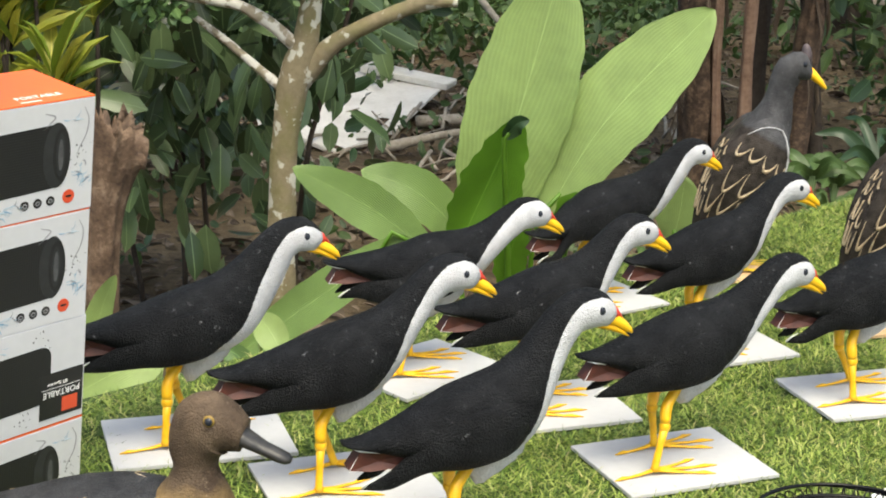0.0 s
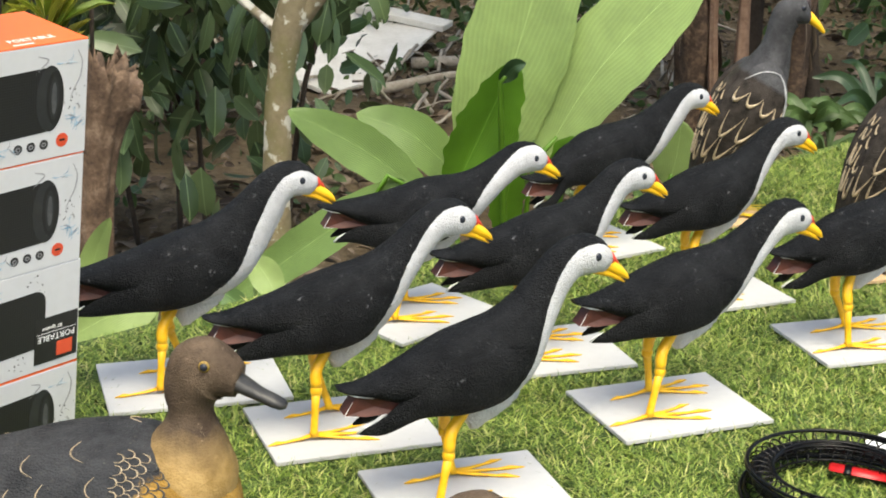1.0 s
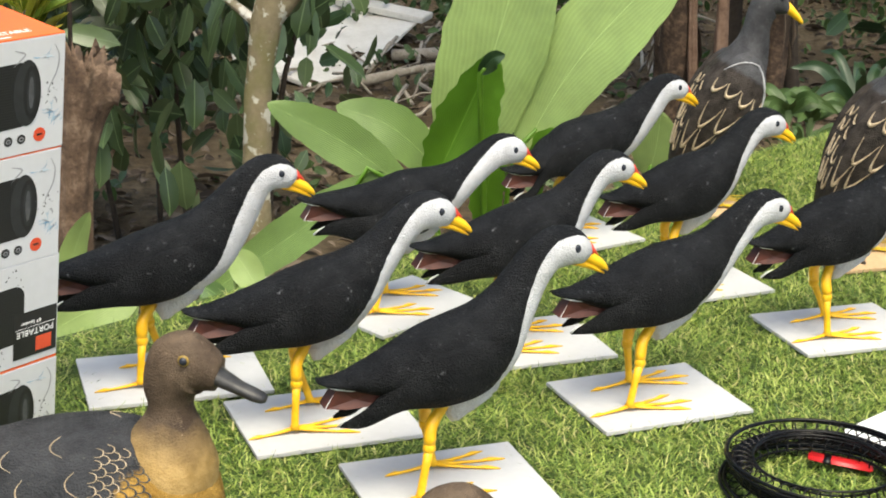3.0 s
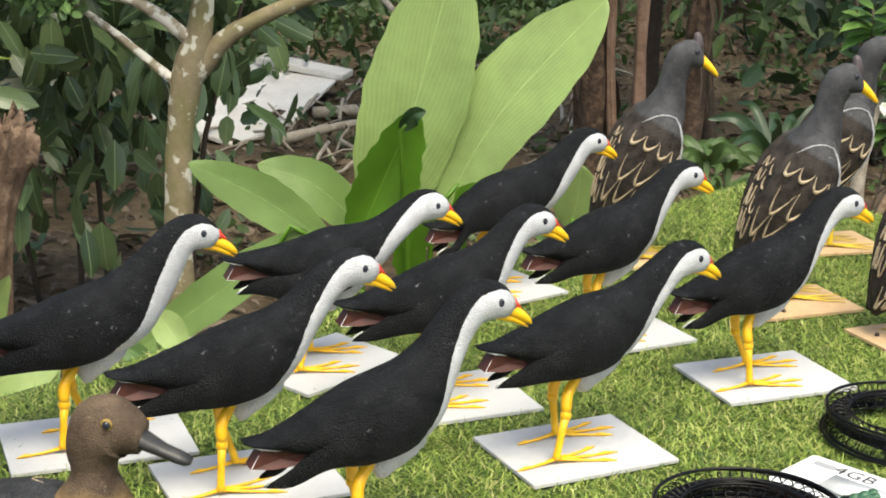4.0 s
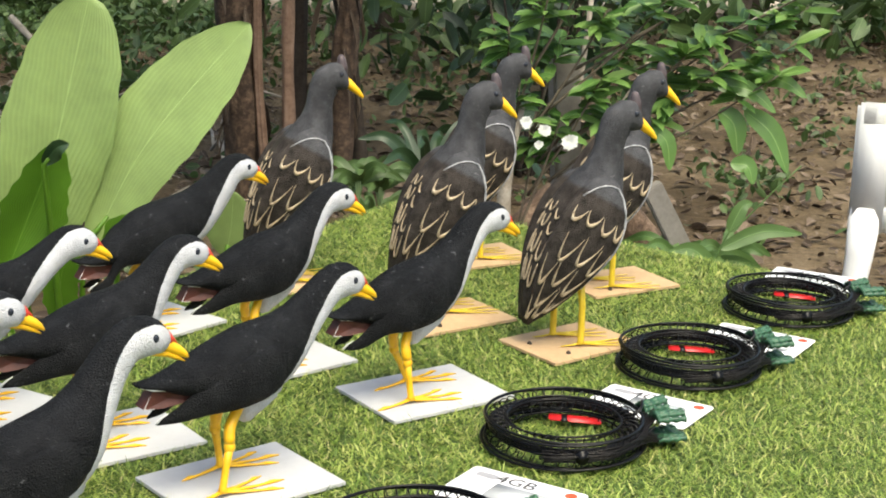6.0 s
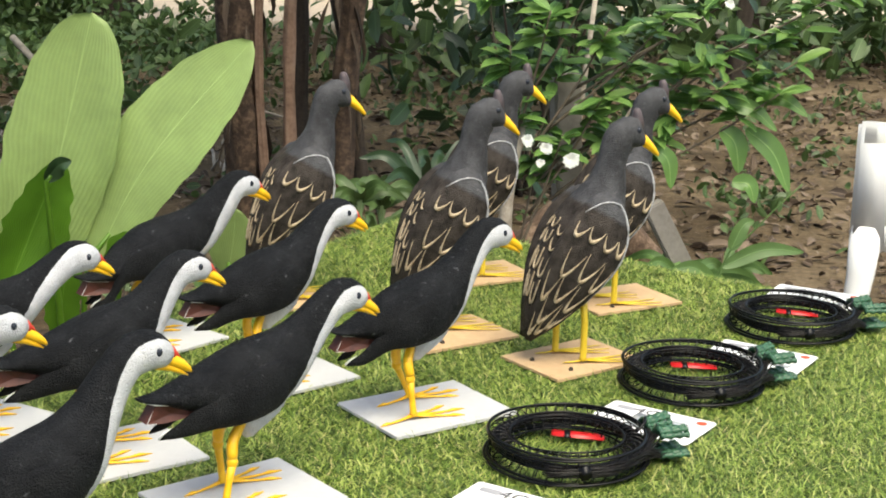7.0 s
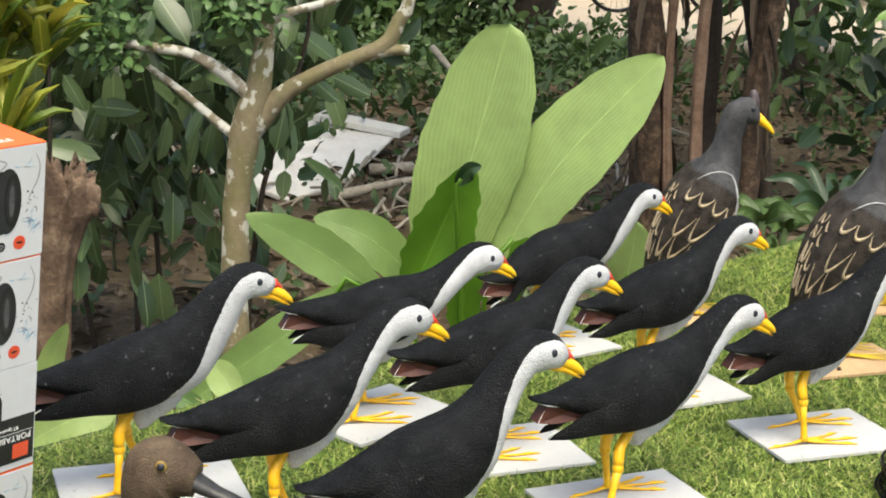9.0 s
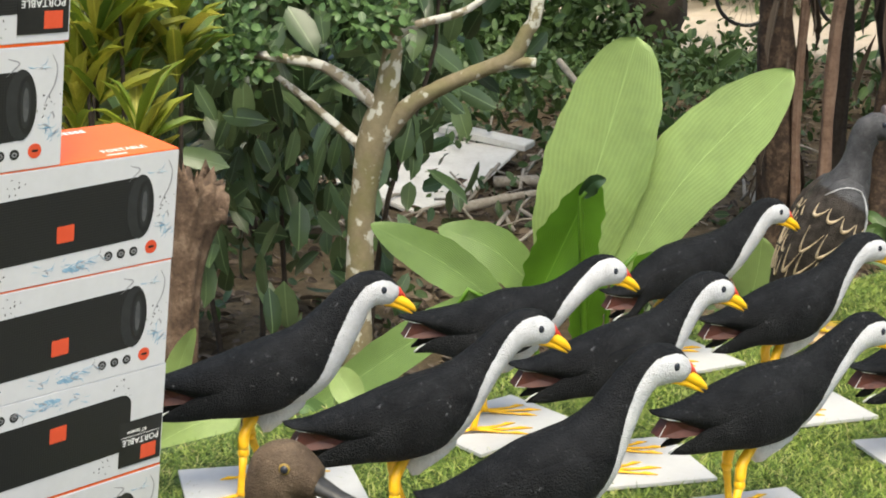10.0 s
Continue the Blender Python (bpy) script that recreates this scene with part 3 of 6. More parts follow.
def artificial_grass():
    t = thing("artificial_grass", (0, 0, -0.015), "sheet of green artificial grass laid over the table", "artificial grass")
    t.matrix_world = Matrix.Identity(4)
    s = Shape()
    sheet(s, -0.015, -0.006, 0.012)
    part("backing", s, TURF_BACK, t, smooth=False)
    n = 560000
    a, b = LEFT_LEN * RNG.random(n) ** 1.1, RIGHT_LEN * RNG.random(n)
    p = CORNER + LEFT_WAY * a[:, None] + RIGHT_WAY * b[:, None]
    # worn thinner towards the near end of the table
    keep = ((p[:, 1] > 0.95) & (p[:, 0] > -0.75) & (p[:, 1] > 1.15 - 0.1 * p[:, 0])) | (RNG.random(n) < 0.2)
    for (cx, cy), turn, (sx, sy) in PRESSED:
        q = math.radians(turn)
        d = p - (cx, cy)
        keep &= ~((np.abs(d @ (math.cos(q), math.sin(q))) < sx / 2 + 0.001) & (np.abs(d @ (-math.sin(q), math.cos(q))) < sy / 2 + 0.001))
    p = p[keep]
    n = len(p)
    az = RNG.uniform(0, 2 * np.pi, n)
    lean = RNG.uniform(0.75, 1.48, n)
    length = RNG.uniform(0.009, 0.021, n)
    way = np.c_[np.cos(az) * np.sin(lean), np.sin(az) * np.sin(lean), np.cos(lean)]
    bend = np.c_[np.cos(az), np.sin(az), np.zeros(n)] * RNG.uniform(0.1, 0.5, n)[:, None]
    side = np.c_[-np.sin(az), np.cos(az), np.zeros(n)] * RNG.uniform(0.00040, 0.00078, n)[:, None]
    root = np.c_[p, np.full(n, -0.007)]
    mid = root + way * (length * 0.55)[:, None]
    tip = root + way * length[:, None] + bend * (length * 0.5)[:, None] - np.c_[np.zeros((n, 2)), length * 0.10]
    tip[:, 2] = np.maximum(tip[:, 2], -0.004)
    pts = np.stack([root - side, root + side, mid - side, mid + side, tip], 1).reshape(-1, 3)
    faces = (np.array([(0, 1, 3), (0, 3, 2), (2, 3, 4)])[None] + (np.arange(n) * 5)[:, None, None]).reshape(-1, 3)
    me = bpy.data.meshes.new("turf_fibres")
    me.vertices.add(len(pts))
    me.vertices.foreach_set("co", pts.ravel())
    me.loops.add(faces.size)
    me.loops.foreach_set("vertex_index", faces.ravel().astype(np.int32))
    me.polygons.add(len(faces))
    me.polygons.foreach_set("loop_start", np.arange(0, faces.size, 3, dtype=np.int32))
    me.materials.append(TURF)
    me.update()
    ob = new("turf_fibres", me)
    ob.parent = t
    tagged(ob, kind="stuff")


artificial_grass()


# ---- decoys ----
def smooth(a, b, x):
    t = min(1.0, max(0.0, (x - a) / (b - a)))
    return t * t * (3 - 2 * t)


def waterhen(place, heading, body=0.0, head=(0.0, 0.0), tail=(0.0, 0.0), feet=((-0.040, -0.029), (-0.006, 0.034)), red=False, pale=0.0, breast=0.0):
    """Black and white carved bird on yellow legs. body: shift along; head, tail: offsets (along, up)."""
    def moved(x, z):
        wh, wt = smooth(0.02, 0.12, x), smooth(-0.01, -0.11, x)
        return x + body + wh * head[0] + wt * tail[0], z + wh * head[1] + wt * tail[1]

    rows = [(-0.126, 0.1365, 0.007, 0.0016, 10), (-0.118, 0.1345, 0.0125, 0.0034, 10), (-0.100, 0.1325, 0.018, 0.0070, 12), (-0.064, 0.131, 0.030, 0.0200, 14), (-0.022, 0.1335, 0.039, 0.0335, 18),
            (0.018, 0.1390, 0.042, 0.0420, 26), (0.0450, 0.1508, 0.037, 0.0365, 36), (0.0672, 0.1650, 0.0295, 0.0275, 43), (0.0857, 0.1802, 0.0240, 0.0225, 46),
            (0.1034, 0.1956, 0.0205, 0.0205, 36), (0.1206, 0.2072, 0.0192, 0.0208, 10), (0.136, 0.2078, 0.0182, 0.0202, -15), (0.147, 0.2035, 0.0150, 0.0160, -30), (0.155, 0.1985, 0.0105, 0.0115, -38)]
    # a fuller breast and neck push the front outwards
    full = [breast * k for k in (0, 0, 0, 0, 0, 0, 0.0045, 0.0065, 0.0060, 0.0045, 0.0024, 0, 0, 0)]
    rows = [(x + g * math.sin(math.radians(t)), z - g * math.cos(math.radians(t)), w, h + g, t) for (x, z, w, h, t), g in zip(rows, full)]
    c = Carved([(*moved(x, z), w, h, t) for x, z, w, h, t in rows])
    sh = Shape()

    def paint(s, a):
        edge = np.interp(s, (0, 0.25, 0.40, 0.52, 0.62, 0.70, 0.78, 0.85, 0.90, 0.94, 0.975, 1.0), (0, 0, 40, 56, 72 + 0.4 * pale, 88 + 0.7 * pale, 98 + pale, 112 + pale, 126 + pale, 140 + pale, 154 + pale, 178))
        return 0.5 + (edge - a) / 60.0

    c.build(sh, 0, paint)
    # white rump over the legs
    x0, z0 = 0.012 + body, 0.104
    sh.ball((x0 + 0.006, 0, z0 + 0.002), (0.034, 0.025, 0.018), 0, 1.0)
    sh.tube([(x0 + 0.016, 0, z0 + 0.004), (x0 + 0.002, 0, z0 - 0.009), (x0 - 0.007, 0, z0 - 0.018), (x0 - 0.0125, 0, z0 - 0.0255), (x0 - 0.0145, 0, z0 - 0.0265)], [0.022, 0.0195, 0.0165, 0.0140, 0.0105], 0, 14, 1.0, 1.0)
    # folded wings
    for side in (-1, 1):
        tipx, tipz = moved(-0.104, 0.096)
        rows_w = [(0.052 + body, side * 0.026, 0.146, 0.012), (0.025 + body, side * 0.0335, 0.136, 0.027), (-0.015 + body, side * 0.0345, 0.1265, 0.0275), (-0.055 + body * 0.8, side * 0.028, 0.1155, 0.0185),
                  (tipx + 0.020, side * 0.017, tipz + 0.005, 0.0095), (tipx - 0.003, side * 0.011, tipz - 0.003, 0.0015)]
        w = spline(rows_w, 22)
        ang = np.linspace(0, 2 * np.pi, 14, endpoint=False)
        pts = [(x, y + 0.34 * r * math.sin(q), z + r * math.cos(q)) for x, y, z, r in w for q in ang]
        faces = [(i * 14 + j, (i + 1) * 14 + j, (i + 1) * 14 + (j + 1) % 14, i * 14 + (j + 1) % 14) for i in range(21) for j in range(14)]
        sh.add(pts, faces + [tuple(range(14)), tuple(21 * 14 + j for j in range(14))[::-1]], 0, np.zeros(len(pts)))
    # rusty wedge between the tail and the wing tips, its edges touched with white
    tx, tz = moved(-0.124, 0.136)
    wedge = [(0.015, -0.0060, 0.0080), (0.003, -0.0250, 0.0095), (0.024, -0.0262, 0.0125), (0.056, -0.0240, 0.0150), (0.060, -0.0100, 0.0150)]
    near, far = ([(tx + x, side * y, tz + z) for x, z, y in wedge] for side in (-1, 1))
    k = len(wedge)
    dent = [tuple(np.mean(near, axis=0) + (0.0, 0.0035, 0.0)), tuple(np.mean(far, axis=0) - (0.0, 0.0035, 0.0))]
    for i in range(k):
        n1 = (i + 1) % k
        for tri in ([dent[0], near[n1], near[i]], [dent[1], far[i], far[n1]], [near[i], near[n1], far[n1], far[i]]):
            sh.add(tri, [tuple(range(len(tri)))], 3)
    sh.tube([(tx + 0.001, -0.0075, tz - 0.0010), (tx + 0.012, -0.0118, tz - 0.0045), (tx + 0.026, -0.0140, tz - 0.0068), (tx + 0.040, -0.0155, tz - 0.0080)], [0.0007, 0.0011, 0.0009, 0.0004], 5, 6)
    sh.tube([(tx + 0.0110, -0.0085, tz - 0.0120), (tx + 0.0030, -0.0096, tz - 0.0248), (tx + 0.0140, -0.0112, tz - 0.0258)], [0.0003, 0.0007, 0.0003], 5, 6)
    wx, wz = moved(-0.104, 0.096)
    sh.tube([(wx - 0.0050, -0.0112, wz - 0.0030), (wx + 0.0005, -0.0130, wz + 0.0030), (wx + 0.0080, -0.0160, wz + 0.0085)], [0.0014, 0.0011, 0.0003], 5, 6)
    # bill: two mandibles
    hx, hz = moved(0.150, 0.200)
    sh.tube([(hx - 0.005, 0, hz + 0.0020), (hx + 0.009, 0, hz - 0.0040), (hx + 0.021, 0, hz - 0.0112), (hx + 0.0270, 0, hz - 0.0160), (hx + 0.0305, 0, hz - 0.0195)], [0.0104, 0.0086, 0.0062, 0.0042, 0.0016], 1, 12, 0.80)
    sh.tube([(hx - 0.006, 0, hz - 0.0065), (hx + 0.008, 0, hz - 0.0112), (hx + 0.018, 0, hz - 0.0168), (hx + 0.0270, 0, hz - 0.0225)], [0.0080, 0.0066, 0.0046, 0.0012], 1, 12, 0.6)
    # red shield running from the forehead on to the bill
    sh.ball((hx + 0.0095, 0, hz + 0.0035), (0.0044, 0.0086, 0.0066), 4, 0.0, 8, 14)
    sh.tube([(hx + 0.008, 0, hz + 0.0065), (hx + 0.014, 0, hz + 0.0010), (hx + 0.019, 0, hz - 0.0030)], [0.0056, 0.0046, 0.0012], 4, 10, 0.6)
    if red:
        sh.ball((hx - 0.020, -0.004, hz + 0.021), (0.007, 0.008, 0.0035), 4, 0.0, 6, 10)
    ex, ez = moved(0.1395, 0.2105)
    for side in (-1, 1):
        sh.ball((ex, side * 0.0168, ez), (0.0036, 0.0020, 0.0041), 2, 0.0, 8, 12)
    # legs with a thick joint, toes lying on the board
    for (fx, fy), side in zip(feet, (-1, 1)):
        top = np.array([body - 0.008, side * 0.012, 0.093])
        knee = np.array([fx * 0.45 + (body - 0.010) * 0.55 - 0.006, fy * 0.75 + side * 0.004, 0.058])
        sole = np.array([fx, fy, 0.0085])
        sh.tube(curve_points([top, top * 0.4 + knee * 0.6 + (-0.004, 0, 0.004), knee], 8), [0.0050, 0.0056, 0.0058, 0.0060, 0.0062, 0.0064, 0.0062, 0.0054], 6, 10)
        sh.ball(knee - (0, 0, 0.003), (0.0066, 0.0060, 0.0076), 6, 0.0, 8, 10)
        sh.tube([knee - (0, 0, 0.004), knee * 0.5 + sole * 0.5, sole + (0, 0, 0.003), sole - (0, 0, 0.002)], [0.0050, 0.0040, 0.0042, 0.0058], 6, 10)
        for ang, ln in ((0, 0.078), (20, 0.066), (-17, 0.068), (184, 0.050)):
            q = math.radians(ang)
            d = np.array([math.cos(q), math.sin(q), 0])
            pth = [sole + (0, 0, -0.001), sole + d * ln * 0.3 - (0, 0, 0.0035), sole + d * ln * 0.65 - (0, 0, 0.0050), sole + d * ln * 0.8 - (0, 0, 0.0046), sole + d * ln - (0, 0, 0.0062)]
            sh.tube(pth, [0.0034, 0.0023, 0.0018, 0.0029, 0.0008], 6, 8, 0.7)
    ob = part("bird_decoy", sh, [BLACK_WHITE, BILL, EYE, RUST, RED, WHITE_LINE, YELLOW])
    ob.matrix_world = pose(*place, 0.0, 0, 0, heading)
    return tagged(ob, "black and white carved bird decoy standing on a white board", "bird decoy", "black and white decoys on the grass")


BOARD_MESHES = {}


def board(centre, heading, size, mat, label, group):
    key = (size, mat.name)
    if key not in BOARD_MESHES:
        s = Shape()
        s.block((*size, 0.0045), None, 0, 0.0006)
        BOARD_MESHES[key] = s.mesh("decoy_board", [mat], False)
    ob = new("decoy_board", BOARD_MESHES[key])
    if mat is PLY:
        for x, y in ((-0.058, 0.022), (-0.040, -0.040)):
            s = Shape()
            s.ball((x, y, 0.0028), (0.0036, 0.0036, 0.0042), 0, 0.0, 6, 10)
            part("screw", s, DARK_STEM, ob, "dark screw head")
    ob.matrix_world = pose(*centre, -0.0005, 0, 0, heading)
    return tagged(ob, label, "board", group)


BOARD_SIZES = {HENS[0][0]: (0.200, 0.143)}  # boards cut to another size
FULL_BREASTS = {HENS[0][0]: 1.0, HENS[1][0]: -0.2, HENS[3][0]: -0.1, HENS[4][0]: 0.3, HENS[6][0]: 0.9}
PALE_HEADS = {HENS[0][0]: -4.0, HENS[1][0]: 7.0, HENS[2][0]: 2.0, HENS[3][0]: 20.0}  # how far the white reaches up to the crown
for at, board_turn, turn, shift, up, back, crown in HENS:
    waterhen(at, turn, shift, up, back, red=crown, pale=PALE_HEADS.get(at, 0.0), breast=FULL_BREASTS.get(at, 0.0))
    board(at, board_turn, BOARD_SIZES.get(at, HEN_BOARD), FOAM, "thin white foam board lying on the artificial grass", "white boards under the decoys")


def grey_decoy(place, heading):
    """Tall grey-brown bird with buff feather marks, comb and yellow bill."""
    rows = [(-0.066, 0.040, 0.010, 0.006, -62), (-0.054, 0.068, 0.024, 0.020, -58), (-0.033, 0.108, 0.039, 0.037, -57), (-0.005, 0.154, 0.047, 0.048, -58), (0.018, 0.196, 0.047, 0.047, -62), (0.035, 0.231, 0.036, 0.036, -68),
            (0.044, 0.258, 0.0245, 0.026, -76), (0.048, 0.281, 0.0190, 0.021, -80), (0.052, 0.300, 0.0185, 0.0215, -74), (0.060, 0.317, 0.0200, 0.0240, -45), (0.072, 0.324, 0.0200, 0.0230, -15), (0.085, 0.321, 0.0165, 0.0180, 0), (0.093, 0.316, 0.0095, 0.0105, 8)]
    rows = [(x, z, w, h, -t if i < 10 else t) for i, (x, z, w, h, t) in enumerate(rows)]
    c = Carved(rows, 46, 28, 0.0008)
    sh = Shape()
    c.build(sh, 0, lambda s, a: 1.0 - smooth(0.53, 0.64, s))
    for side in (-1, 1):
        # wing shell, its rounded front edge brushed pale
        rows_w = [(0.042, 0.028, 0.243, 0.012), (0.033, 0.038, 0.224, 0.034), (0.012, 0.043, 0.181, 0.049), (-0.018, 0.038, 0.128, 0.043), (-0.046, 0.024, 0.074, 0.024), (-0.067, 0.010, 0.036, 0.005)]
        w = spline([(x, side * y, z, r) for x, y, z, r in rows_w], 24)
        ang = np.linspace(0, 2 * np.pi, 16, endpoint=False)
        ax = np.array([0.86, 0, -0.50])

        def wing(i, q, out=0.0):
            x, y, z, r = w[i]
            return np.array([x, y + side * (0.36 * r + out) * math.sin(q), z]) + ax * r * math.cos(q)

        pts = [wing(i, side * q) for i in range(24) for q in ang]
        faces = [(i * 16 + j, (i + 1) * 16 + j, (i + 1) * 16 + (j + 1) % 16, i * 16 + (j + 1) % 16) for i in range(23) for j in range(16)]
        sh.add(pts, faces + [tuple(range(16)), tuple(23 * 16 + j for j in range(16))[::-1]], 0, [smooth(1, 5, i) for i in range(24) for _ in ang])
        rim = [wing(i, q, 0.001) for i, q in ((15, 0.12), (11, 0.15), (8, 0.2), (5, 0.3), (3, 0.5), (1, 0.9), (1, 1.6), (2, 2.2), (4, 2.6))]
        sh.tube(curve_points(rim, 20), np.r_[np.linspace(0.0004, 0.0019, 10), np.linspace(0.0022, 0.0008, 10)], 7, 6)
        # scalloped feather marks: rows of hanging loops, growing longer towards the tail
        for row, (i0, drop, count, lo, hi) in enumerate(((5.2, 2.2, 4, 0.45, 2.60), (8.6, 4.6, 3, 0.45, 2.35), (12.4, 4.8, 3, 0.7, 2.75), (16.2, 4.6, 2, 0.6, 2.3), (18.6, 3.8, 2, 1.0, 2.7))):
            for k in range(count):
                q0, q1 = lo + (hi - lo) * k / count, lo + (hi - lo) * (k + 0.90) / count
                loop = []
                for u in np.linspace(0, 1, 14):
                    i = min(22.9, i0 + 0.35 * math.sin(3 * k + row) + drop * (math.sin(math.pi * u) ** 0.75) * (0.70 + 0.30 * u))
                    a, b2 = int(i), min(23, int(i) + 1)
                    q = q0 + (q1 - q0) * (u + 0.10 * math.sin(math.pi * u))
                    loop.append(wing(a, q, 0.0001) * (1 - i + a) + wing(b2, q, 0.0001) * (i - a))
                wide = (0.0020 if row else 0.0024) * np.array([0.15, 0.3, 0.5, 0.75, 1.0, 1.25, 1.4, 1.35, 1.2, 1.0, 0.8, 0.6, 0.35, 0.15])
                sh.tube(loop, wide, 3, 6)
    # back marks between the wings
    for s0, ln in ((0.14, 0.10), (0.25, 0.09), (0.36, 0.06), (0.43, 0.05)):
        for a0 in (150, 172, 195):
            k = 0.012 * math.sin(a0)
            c.stroke(sh, [(s0 + ln + k, a0 - 7), (s0 + 0.02 + k, a0 - 6), (s0 + k, a0), (s0 + 0.025 + k, a0 + 6), (s0 + ln * 0.8 + k, a0 + 7)], 0.0020, 3)
    # comb, bill, eyes
    sh.tube([(0.0825, 0, 0.326), (0.0830, 0, 0.342), (0.0820, 0, 0.350), (0.0810, 0, 0.3550), (0.0805, 0, 0.3575)], [0.0105, 0.0085, 0.0068, 0.0052, 0.0022], 4, 10, 1.0)
    sh.tube([(0.0845, 0, 0.3190), (0.096, 0, 0.3105), (0.108, 0, 0.3000), (0.1150, 0, 0.2925), (0.1172, 0, 0.2895)], [0.0118, 0.0096, 0.0068, 0.0040, 0.0014], 1, 12, 0.75)
    for side in (-1, 1):
        sh.ball((0.0785, side * 0.0180, 0.3295), (0.0038, 0.0026, 0.0042), 2, 0.0, 8, 12)
    # straight legs and painted toes
    for fx, fy, side in ((0.012, -0.022, -1), (-0.012, 0.026, 1)):
        sole = np.array([fx, fy, 0.0075])
        sh.tube([(fx - 0.004, fy * 0.8, 0.112), (fx, fy, 0.06), sole + (0, 0, 0.002), sole - (0, 0, 0.002)], [0.0060, 0.0048, 0.0048, 0.0060], 6, 10)
        for ang, ln in ((0, 0.082), (14, 0.078), (-13, 0.078), (182, 0.03)):
            q = math.radians(ang)
            d = np.array([math.cos(q), math.sin(q), 0])
            sh.tube([sole - (0, 0, 0.001), sole + d * ln * 0.4 - (0, 0, 0.0030), sole + d * ln - (0, 0, 0.0035)], [0.0034, 0.0022, 0.0010], 6, 6, 0.5)
    ob = part("bird_decoy", sh, [GREY_FEATHER, BILL, EYE, BUFF, COMB, WHITE_LINE, LEG_OCHRE, GREY_LINE])
    ob.matrix_world = pose(*place, 0.0, 0, 0, heading)
    return tagged(ob, "tall grey-brown carved bird decoy with buff feather marks", "bird decoy", "tall grey-brown decoys on the grass")


GREY_LINE = surface("grey_dry_brush", [(0.14, 0.14, 0.145), (0.34, 0.34, 0.35), (0.56, 0.56, 0.57)], 160, 0.7, 0.4, 400)
COMB = surface("comb_paint", [(0.045, 0.040, 0.044), (0.105, 0.072, 0.076)], 80, 0.5, 0.3)
LEG_OCHRE = surface("leg_ochre_paint", [(0.52, 0.36, 0.02), (0.66, 0.48, 0.04)], 60, 0.45, 0.25)
first_grey = None
for foot, turn, mid, board_turn in GREYS:
    if first_grey is None:
        first_grey = grey_decoy(foot, turn)
    else:
        copy_thing(first_grey, pose(*foot, 0.0, 0, 0, turn))
    board(mid, board_turn, GREY_BOARD, PLY, "thin brown fibreboard lying on the artificial grass", "brown boards under the decoys")


